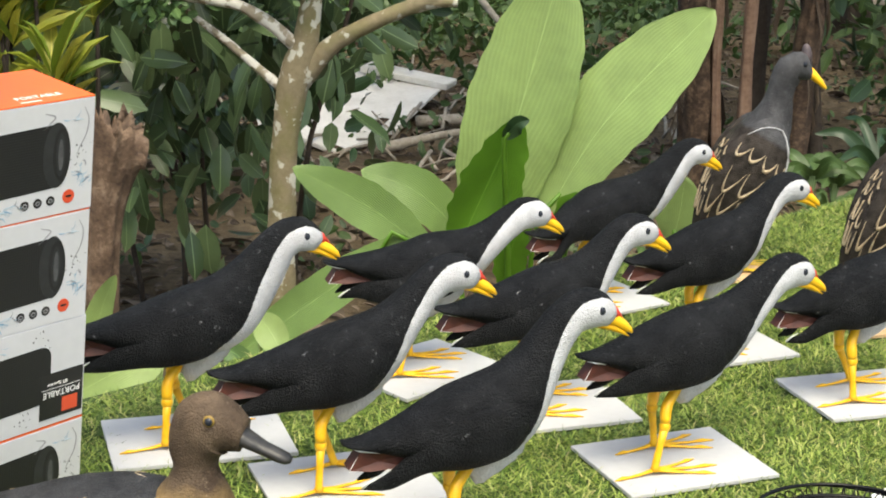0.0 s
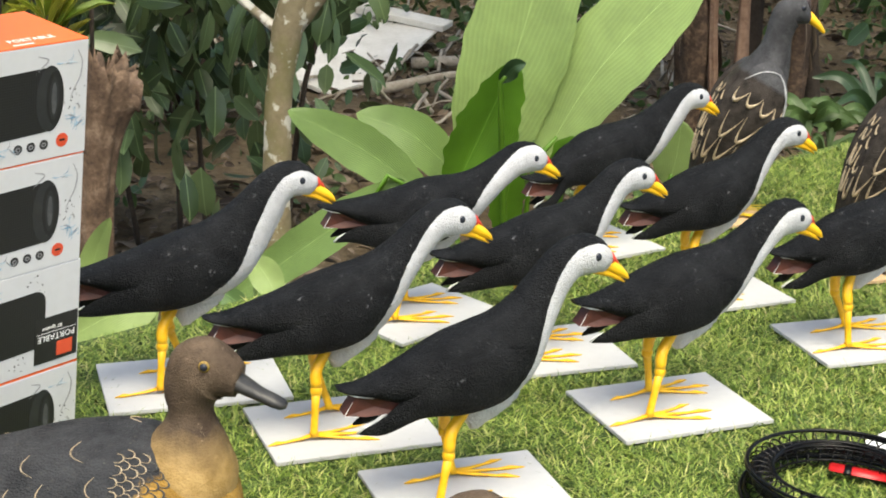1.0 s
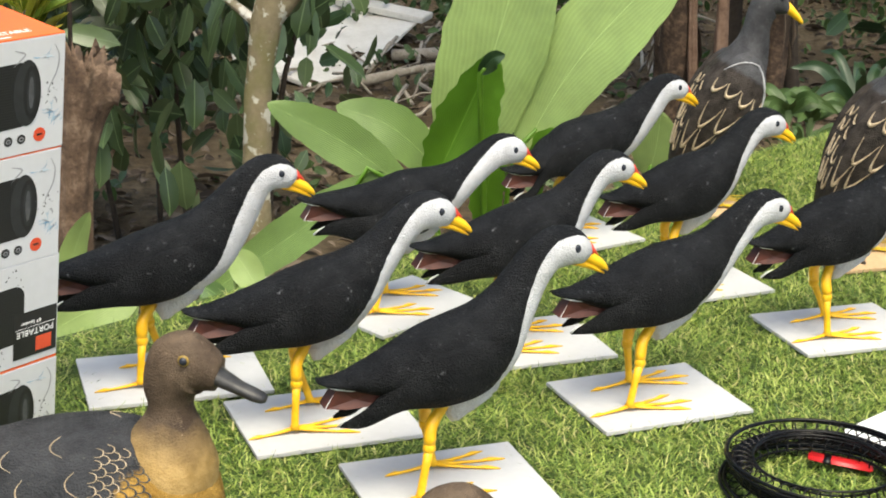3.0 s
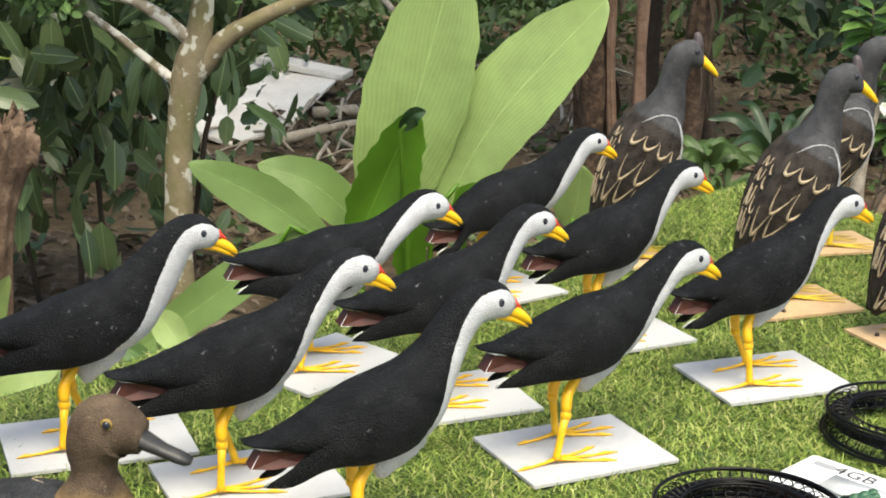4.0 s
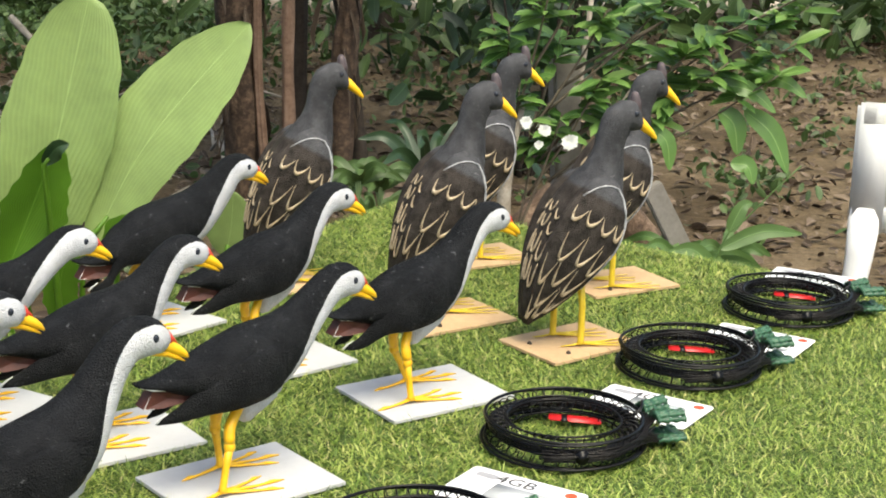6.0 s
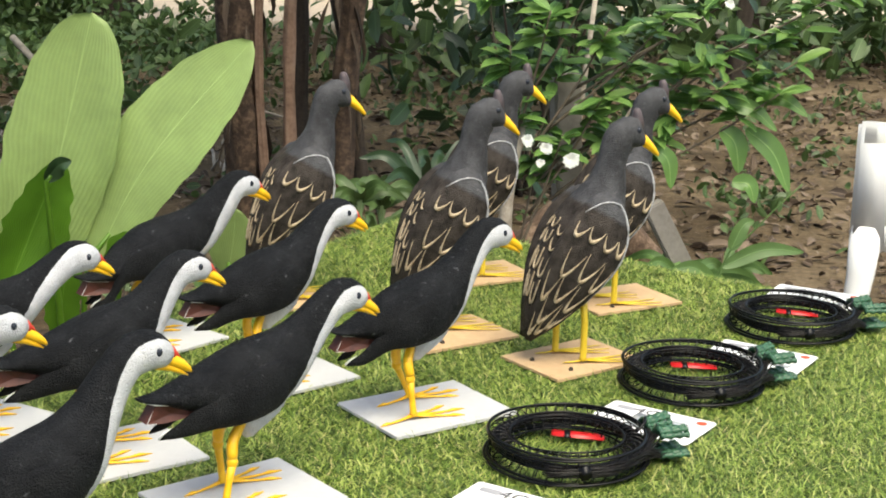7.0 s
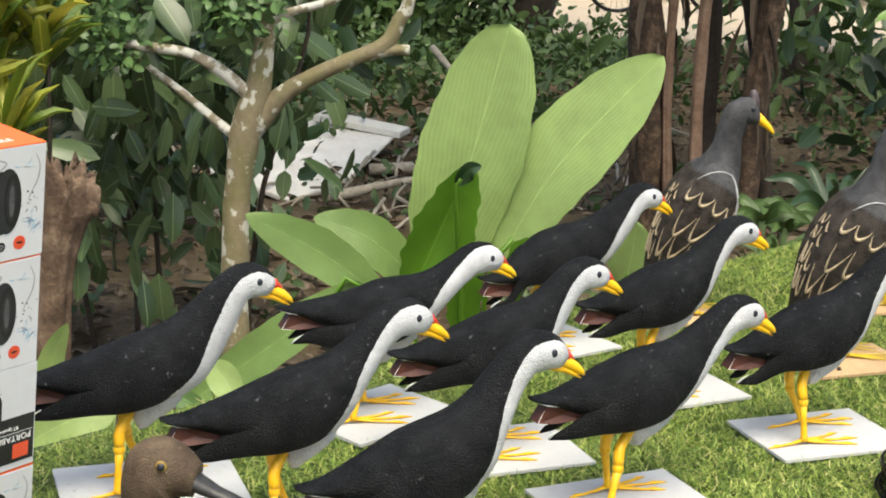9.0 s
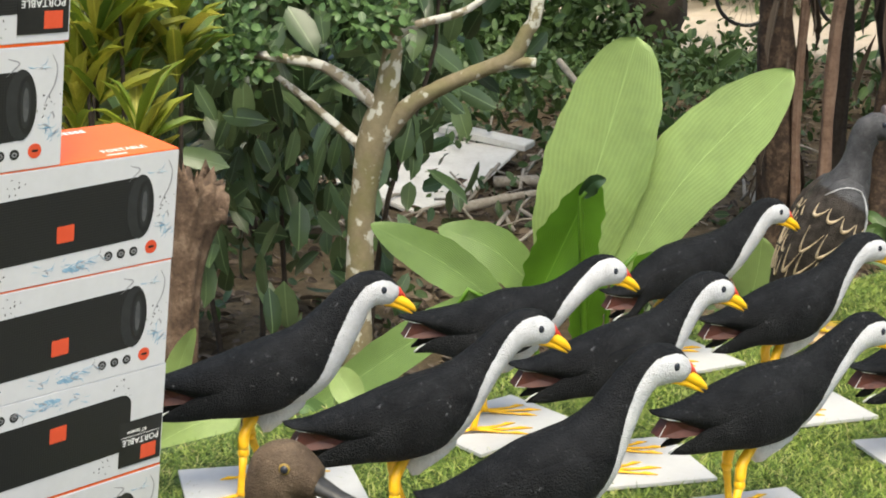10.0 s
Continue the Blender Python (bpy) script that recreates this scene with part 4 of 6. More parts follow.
def duck_decoy(place, heading, scale=1.0):
    """Floating duck carving: grey back, ochre breast, brown head, dark bill."""
    rows = [(-0.190, 0.070, 0.010, 0.006, 20), (-0.160, 0.064, 0.030, 0.020, 16), (-0.115, 0.055, 0.054, 0.041, 14), (-0.060, 0.057, 0.066, 0.057, 11), (-0.005, 0.065, 0.070, 0.0665, 7), (0.045, 0.070, 0.066, 0.0690, 0), (0.085, 0.068, 0.055, 0.055, -10), (0.112, 0.068, 0.036, 0.036, -16), (0.127, 0.068, 0.012, 0.012, -20)]
    c = Carved(rows, 44, 32, 0.0012)
    sh = Shape()
    c.build(sh, 0, lambda s, a: 0.5 + (s - 0.735 - 0.0009 * (a - 90)) * 5)
    neck = Carved([(0.074, 0.080, 0.052, 0.050, 72), (0.085, 0.112, 0.038, 0.0415, 80), (0.0895, 0.136, 0.0245, 0.0280, 87), (0.0905, 0.156, 0.0168, 0.0176, 92), (0.0912, 0.171, 0.0185, 0.0215, 85), (0.097, 0.188, 0.0222, 0.0262, 45), (0.108, 0.1945, 0.0210, 0.0235, 12), (0.120, 0.190, 0.0165, 0.0182, -5), (0.129, 0.185, 0.0118, 0.0128, -12)], 44, 28, 0.0010)
    neck.build(sh, 1, lambda s, a: 1.30 - 2.1 * s)
    sh.tube([(0.117, 0, 0.1885), (0.130, 0, 0.1825), (0.144, 0, 0.1760), (0.156, 0, 0.1712), (0.1620, 0, 0.1692), (0.1655, 0, 0.1682)], [0.0145, 0.0104, 0.0078, 0.0076, 0.0066, 0.0036], 2, 14, 0.64)
    for side in (-1, 1):
        sh.ball((0.1077, side * 0.0198, 0.2015), (0.0046, 0.0026, 0.0046), 5, 0.0, 8, 12)
        sh.ball((0.1080, side * 0.0216, 0.2017), (0.0032, 0.0022, 0.0032), 3, 0.0, 8, 12)
    # maroon flank patch
    for side in (-1, 1):
        pts = [c.at(s, side * a) * np.array([1, 1.006, 1]) for s in np.linspace(0.46, 0.70, 9) for a in np.linspace(92, 66, 6)]
        sh.add(pts, [(i * 6 + j, i * 6 + j + 1, (i + 1) * 6 + j + 1, (i + 1) * 6 + j) for i in range(8) for j in range(5)], 6)
    # pale worn brush marks over back and flank, fish-scale marks on the breast
    rng = random.Random(4)
    for _ in range(34):
        s0, a0 = rng.uniform(0.30, 0.72), rng.choice((-1, 1)) * rng.uniform(82, 172)
        d = rng.uniform(0.016, 0.040)
        c.stroke(sh, [(s0, a0), (s0 - d * 0.35, a0 - 6), (s0 - d * 0.2, a0 - 12), (s0 + d * 0.5, a0 - 17)], rng.uniform(0.0004, 0.0008), 4)
    for i in range(9):
        for j in range(15):
            s0, a0 = 0.705 + 0.0145 * i + rng.uniform(-0.002, 0.002), 36 + (j + (i % 2) * 0.5) * 8.5
            for side in (-1, 1):
                if 34 < a0 < 152 and s0 < 0.835 - 0.0008 * (a0 - 90):
                    c.stroke(sh, [(s0, side * (a0 + 3.4)), (s0 + 0.011, side * (a0 + 2.6)), (s0 + 0.015, side * a0), (s0 + 0.011, side * (a0 - 2.6)), (s0, side * (a0 - 3.4))], 0.0006 if i < 4 else 0.0010, 4 if i < 4 else 2)
    ob = part("duck_decoy", sh, [DUCK_BODY, DUCK_HEAD, DUCK_BILL, EYE, BUFF, EYE_RING, MAROON])
    ob.matrix_world = pose(*place, 0.0, 0, 0, heading) @ Matrix.Scale(scale, 4)
    return tagged(ob, "old carved duck decoy with grey back, ochre breast and brown head", "duck decoy", "duck decoys on the grass")


first_duck = duck_decoy((-0.424, 1.160), -4.0, 1.07)
copy_thing(first_duck, pose(-0.18, 0.926, 0.0, 0, 0, -4.0))


# ---- speaker cartons ----
BOX_L, BOX_D, BOX_H = 0.245, 0.0954, 0.1088


def text_shape(words, height, mat, name, parent, m, label="", thick=0.0002):
    cu = bpy.data.curves.new("lettering", "FONT")
    cu.body, cu.size, cu.extrude, cu.align_x, cu.align_y = words, height * 1.38, thick, "CENTER", "CENTER"
    cu.resolution_u = 2
    tmp = bpy.data.objects.new("lettering", cu)
    scene.collection.objects.link(tmp)
    me = bpy.data.meshes.new_from_object(tmp.evaluated_get(bpy.context.evaluated_depsgraph_get()))
    bpy.data.objects.remove(tmp)
    bpy.data.curves.remove(cu)
    me.materials.clear()
    me.materials.append(mat)
    ob = new(name, me)
    ob.parent = parent
    ob.matrix_basis = m
    return tagged(ob, label)


def plate(shape, outline, z0, z1, mat=0):
    """A thin plate with the outline given in x, y."""
    n = len(outline)
    pts = [(x, y, z0) for x, y in outline] + [(x, y, z1) for x, y in outline]
    shape.add(pts, [tuple(range(n))[::-1], tuple(range(n, 2 * n))] + [(i, (i + 1) % n, n + (i + 1) % n, n + i) for i in range(n)], mat)


def disc(cx, cy, rx, ry, n=20, start=0.0):
    return [(cx + rx * math.cos(2 * math.pi * i / n + start), cy + ry * math.sin(2 * math.pi * i / n + start)) for i in range(n)]


def rounded(x0, y0, x1, y1, r, skew=0.0, n=6):
    out = []
    for cx, cy, a in ((x1 - r, y1 - r, 0), (x0 + r, y1 - r, 90), (x0 + r, y0 + r, 180), (x1 - r, y0 + r, 270)):
        out += [(cx + r * math.cos(math.radians(a + 90 * k / n)), cy + r * math.sin(math.radians(a + 90 * k / n))) for k in range(n + 1)]
    return [(x, y + skew * (x - x0)) for x, y in out]


def grille_material():
    m, nt, b = shader("printed_speaker_cloth", 0.45, 0.0, 0.4)
    tc = nt.nodes.new("ShaderNodeTexCoord").outputs["Object"]
    ch = node(nt, "ShaderNodeTexChecker", Scale=560.0)
    mp = nt.nodes.new("ShaderNodeMapping")
    mp.inputs["Rotation"].default_value = (0, 0, 0.785)
    nt.links.new(tc, mp.inputs["Vector"])
    nt.links.new(mp.outputs[0], ch.inputs["Vector"])
    ch.inputs["Color1"].default_value, ch.inputs["Color2"].default_value = (0.008, 0.008, 0.009, 1), (0.022, 0.022, 0.024, 1)
    nt.links.new(ch.outputs[0], b.inputs["Base Color"])
    return m


GRILLE = grille_material()


def speaker_box():
    """Carton with its origin at the middle of its underside; the printed front faces -y."""
    t = thing("speaker_box", (0, 0, 0), "white printed carton with orange top, picturing a portable speaker", "carton", "stacked speaker cartons")
    L, D, H = BOX_L, BOX_D, BOX_H
    s = Shape()
    s.block((L, D, H - 0.0012), Matrix.Translation((0, 0, (H - 0.0012) / 2)), 0, 0.0009)
    part("carton", s, CARTON, t, smooth=False)
    s = Shape()
    s.block((L - 0.0008, D - 0.0008, 0.0012), Matrix.Translation((0, 0, H - 0.0006)), 0, 0.0003)
    top = part("lid_panel", s, ORANGE, t, "glossy orange lid", smooth=False)
    text_shape("PORTABLE", 0.0075, PRINT_WHITE, "lettering", top, Matrix.Translation((0.072, -0.030, H + 0.0002)), "white lettering")
    s = Shape()
    for k, w in enumerate((0.004, 0.012)):
        plate(s, rounded(0.046 + k * 0.006, -0.0415, 0.050 + k * 0.006 + w, -0.0395, 0.0005, 0, 2), H, H + 0.0003)
    for k in range(5):
        plate(s, rounded(0.044 + k * 0.0062, 0.030, 0.0485 + k * 0.0062, 0.0375, 0.0006, 0, 2), H, H + 0.0003)
    tagged(part("small_print", s, PRINT_WHITE, top, smooth=False), kind="stuff")
    face = Matrix.Translation((0, -D / 2, 0)) @ pose(0, 0, 0, 90, 0, 0)
    R = L / 2

    def art(name, shape, mat, label="", parent=t):
        ob = part(name, shape, mat, parent, label, smooth=False)
        ob.matrix_basis = face
        return ob

    s = Shape()
    plate(s, rounded(R - 0.205, 0.022, R - 0.036, 0.082, 0.012, 0.030), 0.0, 0.0003)
    art("speaker_picture", s, GRILLE, "printed picture of a black cylindrical speaker")
    s = Shape()
    plate(s, [(x, y) for x, y in disc(R - 0.0415, 0.0575, 0.0150, 0.0310, 28)], 0.0003, 0.0005, 0)
    plate(s, disc(R - 0.0365, 0.0575, 0.0092, 0.0255, 24), 0.0005, 0.0007, 1)
    plate(s, disc(R - 0.0375, 0.0575, 0.0050, 0.0205, 24), 0.0007, 0.0009, 2)
    plate(s, disc(R - 0.0375, 0.0575, 0.0028, 0.0150, 20), 0.0009, 0.0011, 3)
    art("printed_end_cap", s, [PRINT_DARK, PRINT_BLACK, PRINT_DARK, PRINT_MID])
    s = Shape()
    plate(s, rounded(R - 0.1315, 0.036, R - 0.1135, 0.0515, 0.001, 0.03), 0.0004, 0.0007)
    art("printed_badge", s, PRINT_RED, "red square badge")
    for x in (0.075, 0.061, 0.047):
        s = Shape()
        plate(s, disc(R - x, 0.0148, 0.0046, 0.0046), 0.0, 0.0003, 0)
        plate(s, disc(R - x, 0.0148, 0.0026, 0.0022, 10), 0.0003, 0.0005, 1)
        plate(s, disc(R - x, 0.0148, 0.0015, 0.0013, 8), 0.0005, 0.0007, 0)
        art("printed_symbol", s, [PRINT_BLACK, CARD_GREY])
    s = Shape()
    plate(s, disc(R - 0.027, 0.0160, 0.0066, 0.0066, 24), 0.0, 0.0003, 0)
    plate(s, rounded(R - 0.030, 0.0152, R - 0.024, 0.0172, 0.0004, 0, 2), 0.0003, 0.0005, 1)
    art("printed_disc", s, [PRINT_RED, PRINT_BLACK], "red round printed mark")
    # blue water splashes and droplets
    rng = random.Random(11)
    s = Shape()
    for cx, cy, rx, ry, count in ((R - 0.112, 0.0095, 0.012, 0.0045, 16), (R - 0.136, 0.0135, 0.024, 0.0035, 16), (R - 0.092, 0.0150, 0.016, 0.0030, 9), (R - 0.011, 0.030, 0.008, 0.012, 16), (R - 0.020, 0.036, 0.012, 0.006, 9), (R - 0.030, 0.090, 0.020, 0.006, 6)):
        for i in range(count):
            x, y = cx + rng.gauss(0, 0.5) * rx, cy + rng.gauss(0, 0.5) * ry
            a, turn, step = rng.uniform(-0.5, 0.6) + (0.9 if ry > rx else 0.0), rng.uniform(-0.8, 0.8), rng.uniform(0.0016, 0.0042)
            p = []
            for k in range(4):
                p.append((x, min(max(y, 0.003), H - 0.004), 0.0002))
                x, y, a = min(x + step * math.cos(a), R - 0.002), y + step * math.sin(a), a + turn
            w = 0.0005 * rng.uniform(0.35, 1.7)
            s.tube(curve_points(p, 9), [w * 0.2, w * 0.6, w, w * 1.3, w, w * 0.8, w * 0.5, w * 0.3, w * 0.1], (0, 1, 1, 0, 2)[i % 5], 4, 0.3)
    for cx, rx, ry in ((R - 0.112, 0.0070, 0.0034), (R - 0.121, 0.0036, 0.0024), (R - 0.104, 0.0034, 0.0026)):
        plate(s, [(x + 0.0008 * math.sin(9 * k), y + 0.0006 * math.cos(7 * k)) for k, (x, y) in enumerate(disc(cx, 0.0092, rx, ry, 14))], 0.0, 0.0002, 0)
    for p in ([(R - 0.012, 0.099), (R - 0.007, 0.088), (R - 0.009, 0.074), (R - 0.016, 0.062), (R - 0.019, 0.055)], [(R - 0.055, 0.098), (R - 0.044, 0.094), (R - 0.050, 0.088), (R - 0.058, 0.082)], [(R - 0.085, 0.018), (R - 0.078, 0.012), (R - 0.070, 0.013)]):
        s.tube(curve_points([(x, y, 0.0002) for x, y in p], 16), [0.0003 + 0.0005 * math.sin(k / 15 * 3.1) for k in range(16)], 2, 4, 0.3)
    tagged(art("printed_splash", s, [PRINT_BLUE, PRINT_PALE_BLUE, CARD_GREY], "blue water splash print"), kind="stuff")
    s = Shape()
    for _ in range(46):
        x, y = rng.choice(((R - 0.015, 0.055), (R - 0.17, 0.09), (R - 0.19, 0.012))), None
        cx, cy = x[0] + rng.gauss(0, 0.008), x[1] + rng.gauss(0, 0.009)
        if abs(cx) < R - 0.003 and 0.004 < cy < H - 0.004:
            plate(s, disc(cx, cy, rng.uniform(0.0003, 0.0009), rng.uniform(0.0004, 0.0013), 6), 0.0, 0.0002)
    tagged(art("printed_droplets", s, PRINT_DARK), kind="stuff")
    # black label at the far end
    s = Shape()
    plate(s, [(-R + 0.002, 0.052), (-R + 0.052, 0.052), (-R + 0.052, 0.100), (-R + 0.002, 0.100)], 0.0004, 0.0006)
    lab = art("printed_label", s, PRINT_BLACK, "black label with white lettering")
    lab_m = Matrix.Translation((-R + 0.027, 0.074, 0.0007))
    text_shape("PORTABLE", 0.0066, PRINT_WHITE, "lettering", lab, lab_m, "white lettering")
    text_shape("BT Speaker", 0.0036, PRINT_WHITE, "lettering", lab, Matrix.Translation((-R + 0.032, 0.064, 0.0007)), "white lettering")
    s = Shape()
    plate(s, [(-R + 0.008, 0.081), (-R + 0.026, 0.081), (-R + 0.026, 0.096), (-R + 0.008, 0.096)], 0.0006, 0.0008)
    plate(s, [(-R + 0.004, 0.0685), (-R + 0.050, 0.0685), (-R + 0.050, 0.0689), (-R + 0.004, 0.0689)], 0.0006, 0.0008, 1)
    ob = part("label_square", s, [PRINT_RED, PRINT_WHITE], lab, smooth=False)
    return t


STACK = pose(-0.4750, 1.3659, 0.4283, 7.11, -0.31, 57.0)  # front right top edge of the fourth carton


def box_place(dx, level, flipped=False):
    m = STACK @ Matrix.Translation((dx - BOX_L / 2, BOX_D / 2, (level - 4) * BOX_H))
    if flipped:
        m = m @ Matrix.Translation((0, 0, BOX_H)) @ pose(0, 0, 0, 0, 180, 0)
    return m


first_box = speaker_box()
first_box.matrix_world = box_place(0.0, 3)
for dx, level, flipped in ((-0.001, 2, False), (0.0005, 1, True), (0.001, 0, False), (-0.130, 4, False), (-0.126, 5, True), (-0.252, 0, False), (-0.251, 1, False), (-0.252, 2, True), (-0.253, 3, False)):
    copy_thing(first_box, box_place(dx, level, flipped))


# ---- coiled wire traps and cards ----
def wire_trap():
    t = thing("wire_trap", (0, 0, 0), "coiled black wire trap with green beaded ends and red float", "wire trap", "coiled wire traps on the grass")
    rng = random.Random(21)

    def ring(name, radius, z, r, turns=1, wob=0.0015, mat=WIRE):
        s = Shape()
        for _ in range(turns):
            ph, dz, dr = rng.uniform(0, 6.28), rng.uniform(-0.0025, 0.0025) * (turns > 1), rng.uniform(-0.003, 0.003) * (turns > 1)
            a = np.linspace(0, 2 * np.pi, 73)
            s.tube(np.c_[(radius + dr) * np.cos(a), (radius + dr) * np.sin(a), z + dz + wob * np.sin(2 * a + ph)], r, 0, 6)
        ob = part(name, s, mat, t)
        return tagged(ob, kind="stuff") if turns > 2 else ob

    ring("rim_wire", 0.100, 0.040, 0.0021, 2)
    ring("inner_wire", 0.074, 0.037, 0.0016, 2)
    ring("lower_wire", 0.104, 0.006, 0.0021, 2)
    ring("lower_wire", 0.080, 0.010, 0.0016, 1)
    ring("coiled_wire", 0.094, 0.025, 0.0015, 14, 0.003)
    ring("coiled_wire", 0.088, 0.021, 0.0014, 12, 0.004)
    for z, loops, name in ((0.030, 44, "coil_spring"), (0.012, 34, "coil_spring")):
        s = Shape()
        a = np.linspace(0, 2 * np.pi, loops * 12 + 1)
        r = 0.087 + 0.0135 * np.cos(loops * a)
        s.tube(np.c_[r * np.cos(a), r * np.sin(a), z + 0.0115 * np.sin(loops * a)], 0.00085, 0, 5)
        part(name, s, COPPER_DARK if z > 0.02 else WIRE, t)
    s = Shape()
    s.block((0.016, 0.012, 0.020), pose(-0.02, -0.101, 0.022, 0, 0, -12), 0, 0.003)
    part("binding", s, WIRE, t)
    # loose ends running off one side into bead ends
    s = Shape()
    ends = []
    for i in range(60):
        low = i % 2
        y0 = -0.098 + rng.uniform(-0.006, 0.004)
        end = np.array([0.118 + rng.uniform(-0.004, 0.004), -0.018 + 0.044 * ((i // 2) / 29 - 0.5) - 0.018 * low, (0.010 if low else 0.038) + rng.uniform(-0.004, 0.006)])
        ends.append(end)
        s.tube(curve_points([(-0.05 + rng.uniform(-0.02, 0.02), y0 + 0.012, 0.022 + rng.uniform(-0.008, 0.008)), (0.01, y0 - 0.002, 0.022 + rng.uniform(-0.008, 0.008)), (0.07, -0.072 + rng.uniform(-0.006, 0.006), 0.024 + rng.uniform(-0.007, 0.007)), end], 14), 0.0009, 0, 5)
    tagged(part("wire_tangle", s, COPPER_DARK, t, "thin dark wires"), kind="stuff")
    for i in range(22):
        low = i >= 14
        k = 0.72 * ((i - 14) if low else i)
        p0 = np.array([0.108, -0.052 + 0.0065 * k - 0.004 * low, 0.012 if low else 0.040 + 0.006 * math.sin(k * 1.1)])
        d = np.array([1.0, -0.10 + 0.055 * k, 0.05 * math.sin(k * 2.0)])
        d /= np.linalg.norm(d)
        s = Shape()
        ln = 0.038
        u = np.linspace(0, 1, 13)
        s.tube(p0 + d * ln * u[:, None], 0.0044 + 0.0012 * np.cos(u * 6 * math.pi), 0, 8)
        part("bead_end", s, GREEN_BEAD, t)
    s = Shape()
    s.tube(curve_points([(0.085, -0.028, 0.040), (0.098, -0.024, 0.050), (0.106, -0.010, 0.053)], 8), 0.0022, 0, 6)
    part("hook", s, WIRE, t)
    s = Shape()
    s.block((0.070, 0.017, 0.004), pose(0.040, 0.050, 0.008, 8, 3, -24), 0, 0.0018)
    fl = part("float", s, RED_PLASTIC, t, "red plastic float")
    s = Shape()
    s.block((0.010, 0.0176, 0.0048), pose(0.027, 0.0558, 0.0086, 8, 3, -24), 0, 0.001)
    part("float_band", s, WIRE, fl)
    return t


RINGS = [(0.463, 1.706, 10.0), (0.699, 1.950, 16.0), (0.939, 2.194, 6.0), (0.243, 1.428, 12.0)]
first_trap = wire_trap()
first_trap.matrix_world = pose(RINGS[0][0], RINGS[0][1], 0.0, 0, 0, RINGS[0][2]) @ Matrix.Diagonal((0.92, 0.92, 0.82, 1))
for x, y, turn in RINGS[1:]:
    copy_thing(first_trap, pose(x, y, 0.0, 0, 0, turn))


def memory_card_pack():
    t = thing("memory_card_pack", (0, 0, 0), "white blister card for a memory card, lying on the grass", "blister card", "blister cards under the traps")
    s = Shape()
    plate(s, rounded(-0.072, -0.048, 0.072, 0.048, 0.006), 0.0, 0.0010)
    card = part("card", s, CARD, t, smooth=False)
    text_shape("4GB", 0.020, PRINT_DARK, "lettering", card, pose(-0.010, 0.030, 0.0012, 0, 0, 0), "grey lettering")
    s = Shape()
    plate(s, rounded(-0.060, 0.024, -0.034, 0.036, 0.003), 0.001, 0.0014, 0)
    for k, w in enumerate((0.030, 0.024, 0.028)):
        plate(s, rounded(-0.020, 0.012 - k * 0.004, -0.020 + w, 0.0138 - k * 0.004, 0.0005, 0, 2), 0.001, 0.0014, 0)
    tagged(part("small_print", s, CARD_GREY, card, smooth=False), kind="stuff")
    s = Shape()
    plate(s, disc(0.056, 0.034, 0.007, 0.007, 18), 0.001, 0.0014)
    part("printed_mark", s, PRINT_RED, card, "red round printed mark", smooth=False)
    s = Shape()
    s.block((0.075, 0.034, 0.009), Matrix.Translation((0.018, -0.014, 0.0054)), 0, 0.003)
    part("blister", s, CLEAR, t, "clear plastic blister")
    return t


first_card = memory_card_pack()
first_card.matrix_world = pose(CARDS[0][0], CARDS[0][1], 0.0, 0, 0, CARDS[0][2])
for x, y, turn in CARDS[1:]:
    copy_thing(first_card, pose(x, y, 0.0, 0, 0, turn))


# ---- plants behind the table ----
def broad_leaf(shape, pts, width, tilt=0.0, fold=0.18, ripple=0.02, taper=0.75, mat=0, n=34, k=9, ragged=0.0, blunt=0.64):
    """A long leaf blade along three points, facing the open side; fold lifts its halves, ripple waves its edge."""
    line = spline(pts, n)
    tang = np.gradient(line, axis=0)
    tang /= np.linalg.norm(tang, axis=1)[:, None]
    face = np.array([math.sin(tilt), -math.cos(tilt), 0.35])
    side = np.cross(tang, face)
    side /= np.linalg.norm(side, axis=1)[:, None]
    over = np.cross(side, tang)
    t = np.linspace(0, 1, n)
    half = 0.5 * width * np.sin(np.pi * np.clip(t, 0, 1) ** taper) ** blunt + 0.0006
    half = half * (1 + ragged * np.sin(37 * t) * np.sin(13 * t + 1) * (t > 0.2))
    u = np.linspace(-1, 1, k)
    P = line[:, None] + side[:, None] * (u[None, :, None] * half[:, None, None]) - over[:, None] * ((np.abs(u)[None, :, None] ** 1.3) * half[:, None, None] * -fold)
    wave = ripple * width * np.sin(9 * t[:, None] + 2.0 * np.sign(u)[None]) * np.abs(u)[None] ** 2
    P = P + over[:, None] * wave[:, :, None]
    faces = [(i * k + j, i * k + j + 1, (i + 1) * k + j + 1, (i + 1) * k + j) for i in range(n - 1) for j in range(k - 1)]
    shape.add(P.reshape(-1, 3), faces, mat, None, np.c_[np.tile(u / 2 + 0.5, n), np.repeat(t, k)])


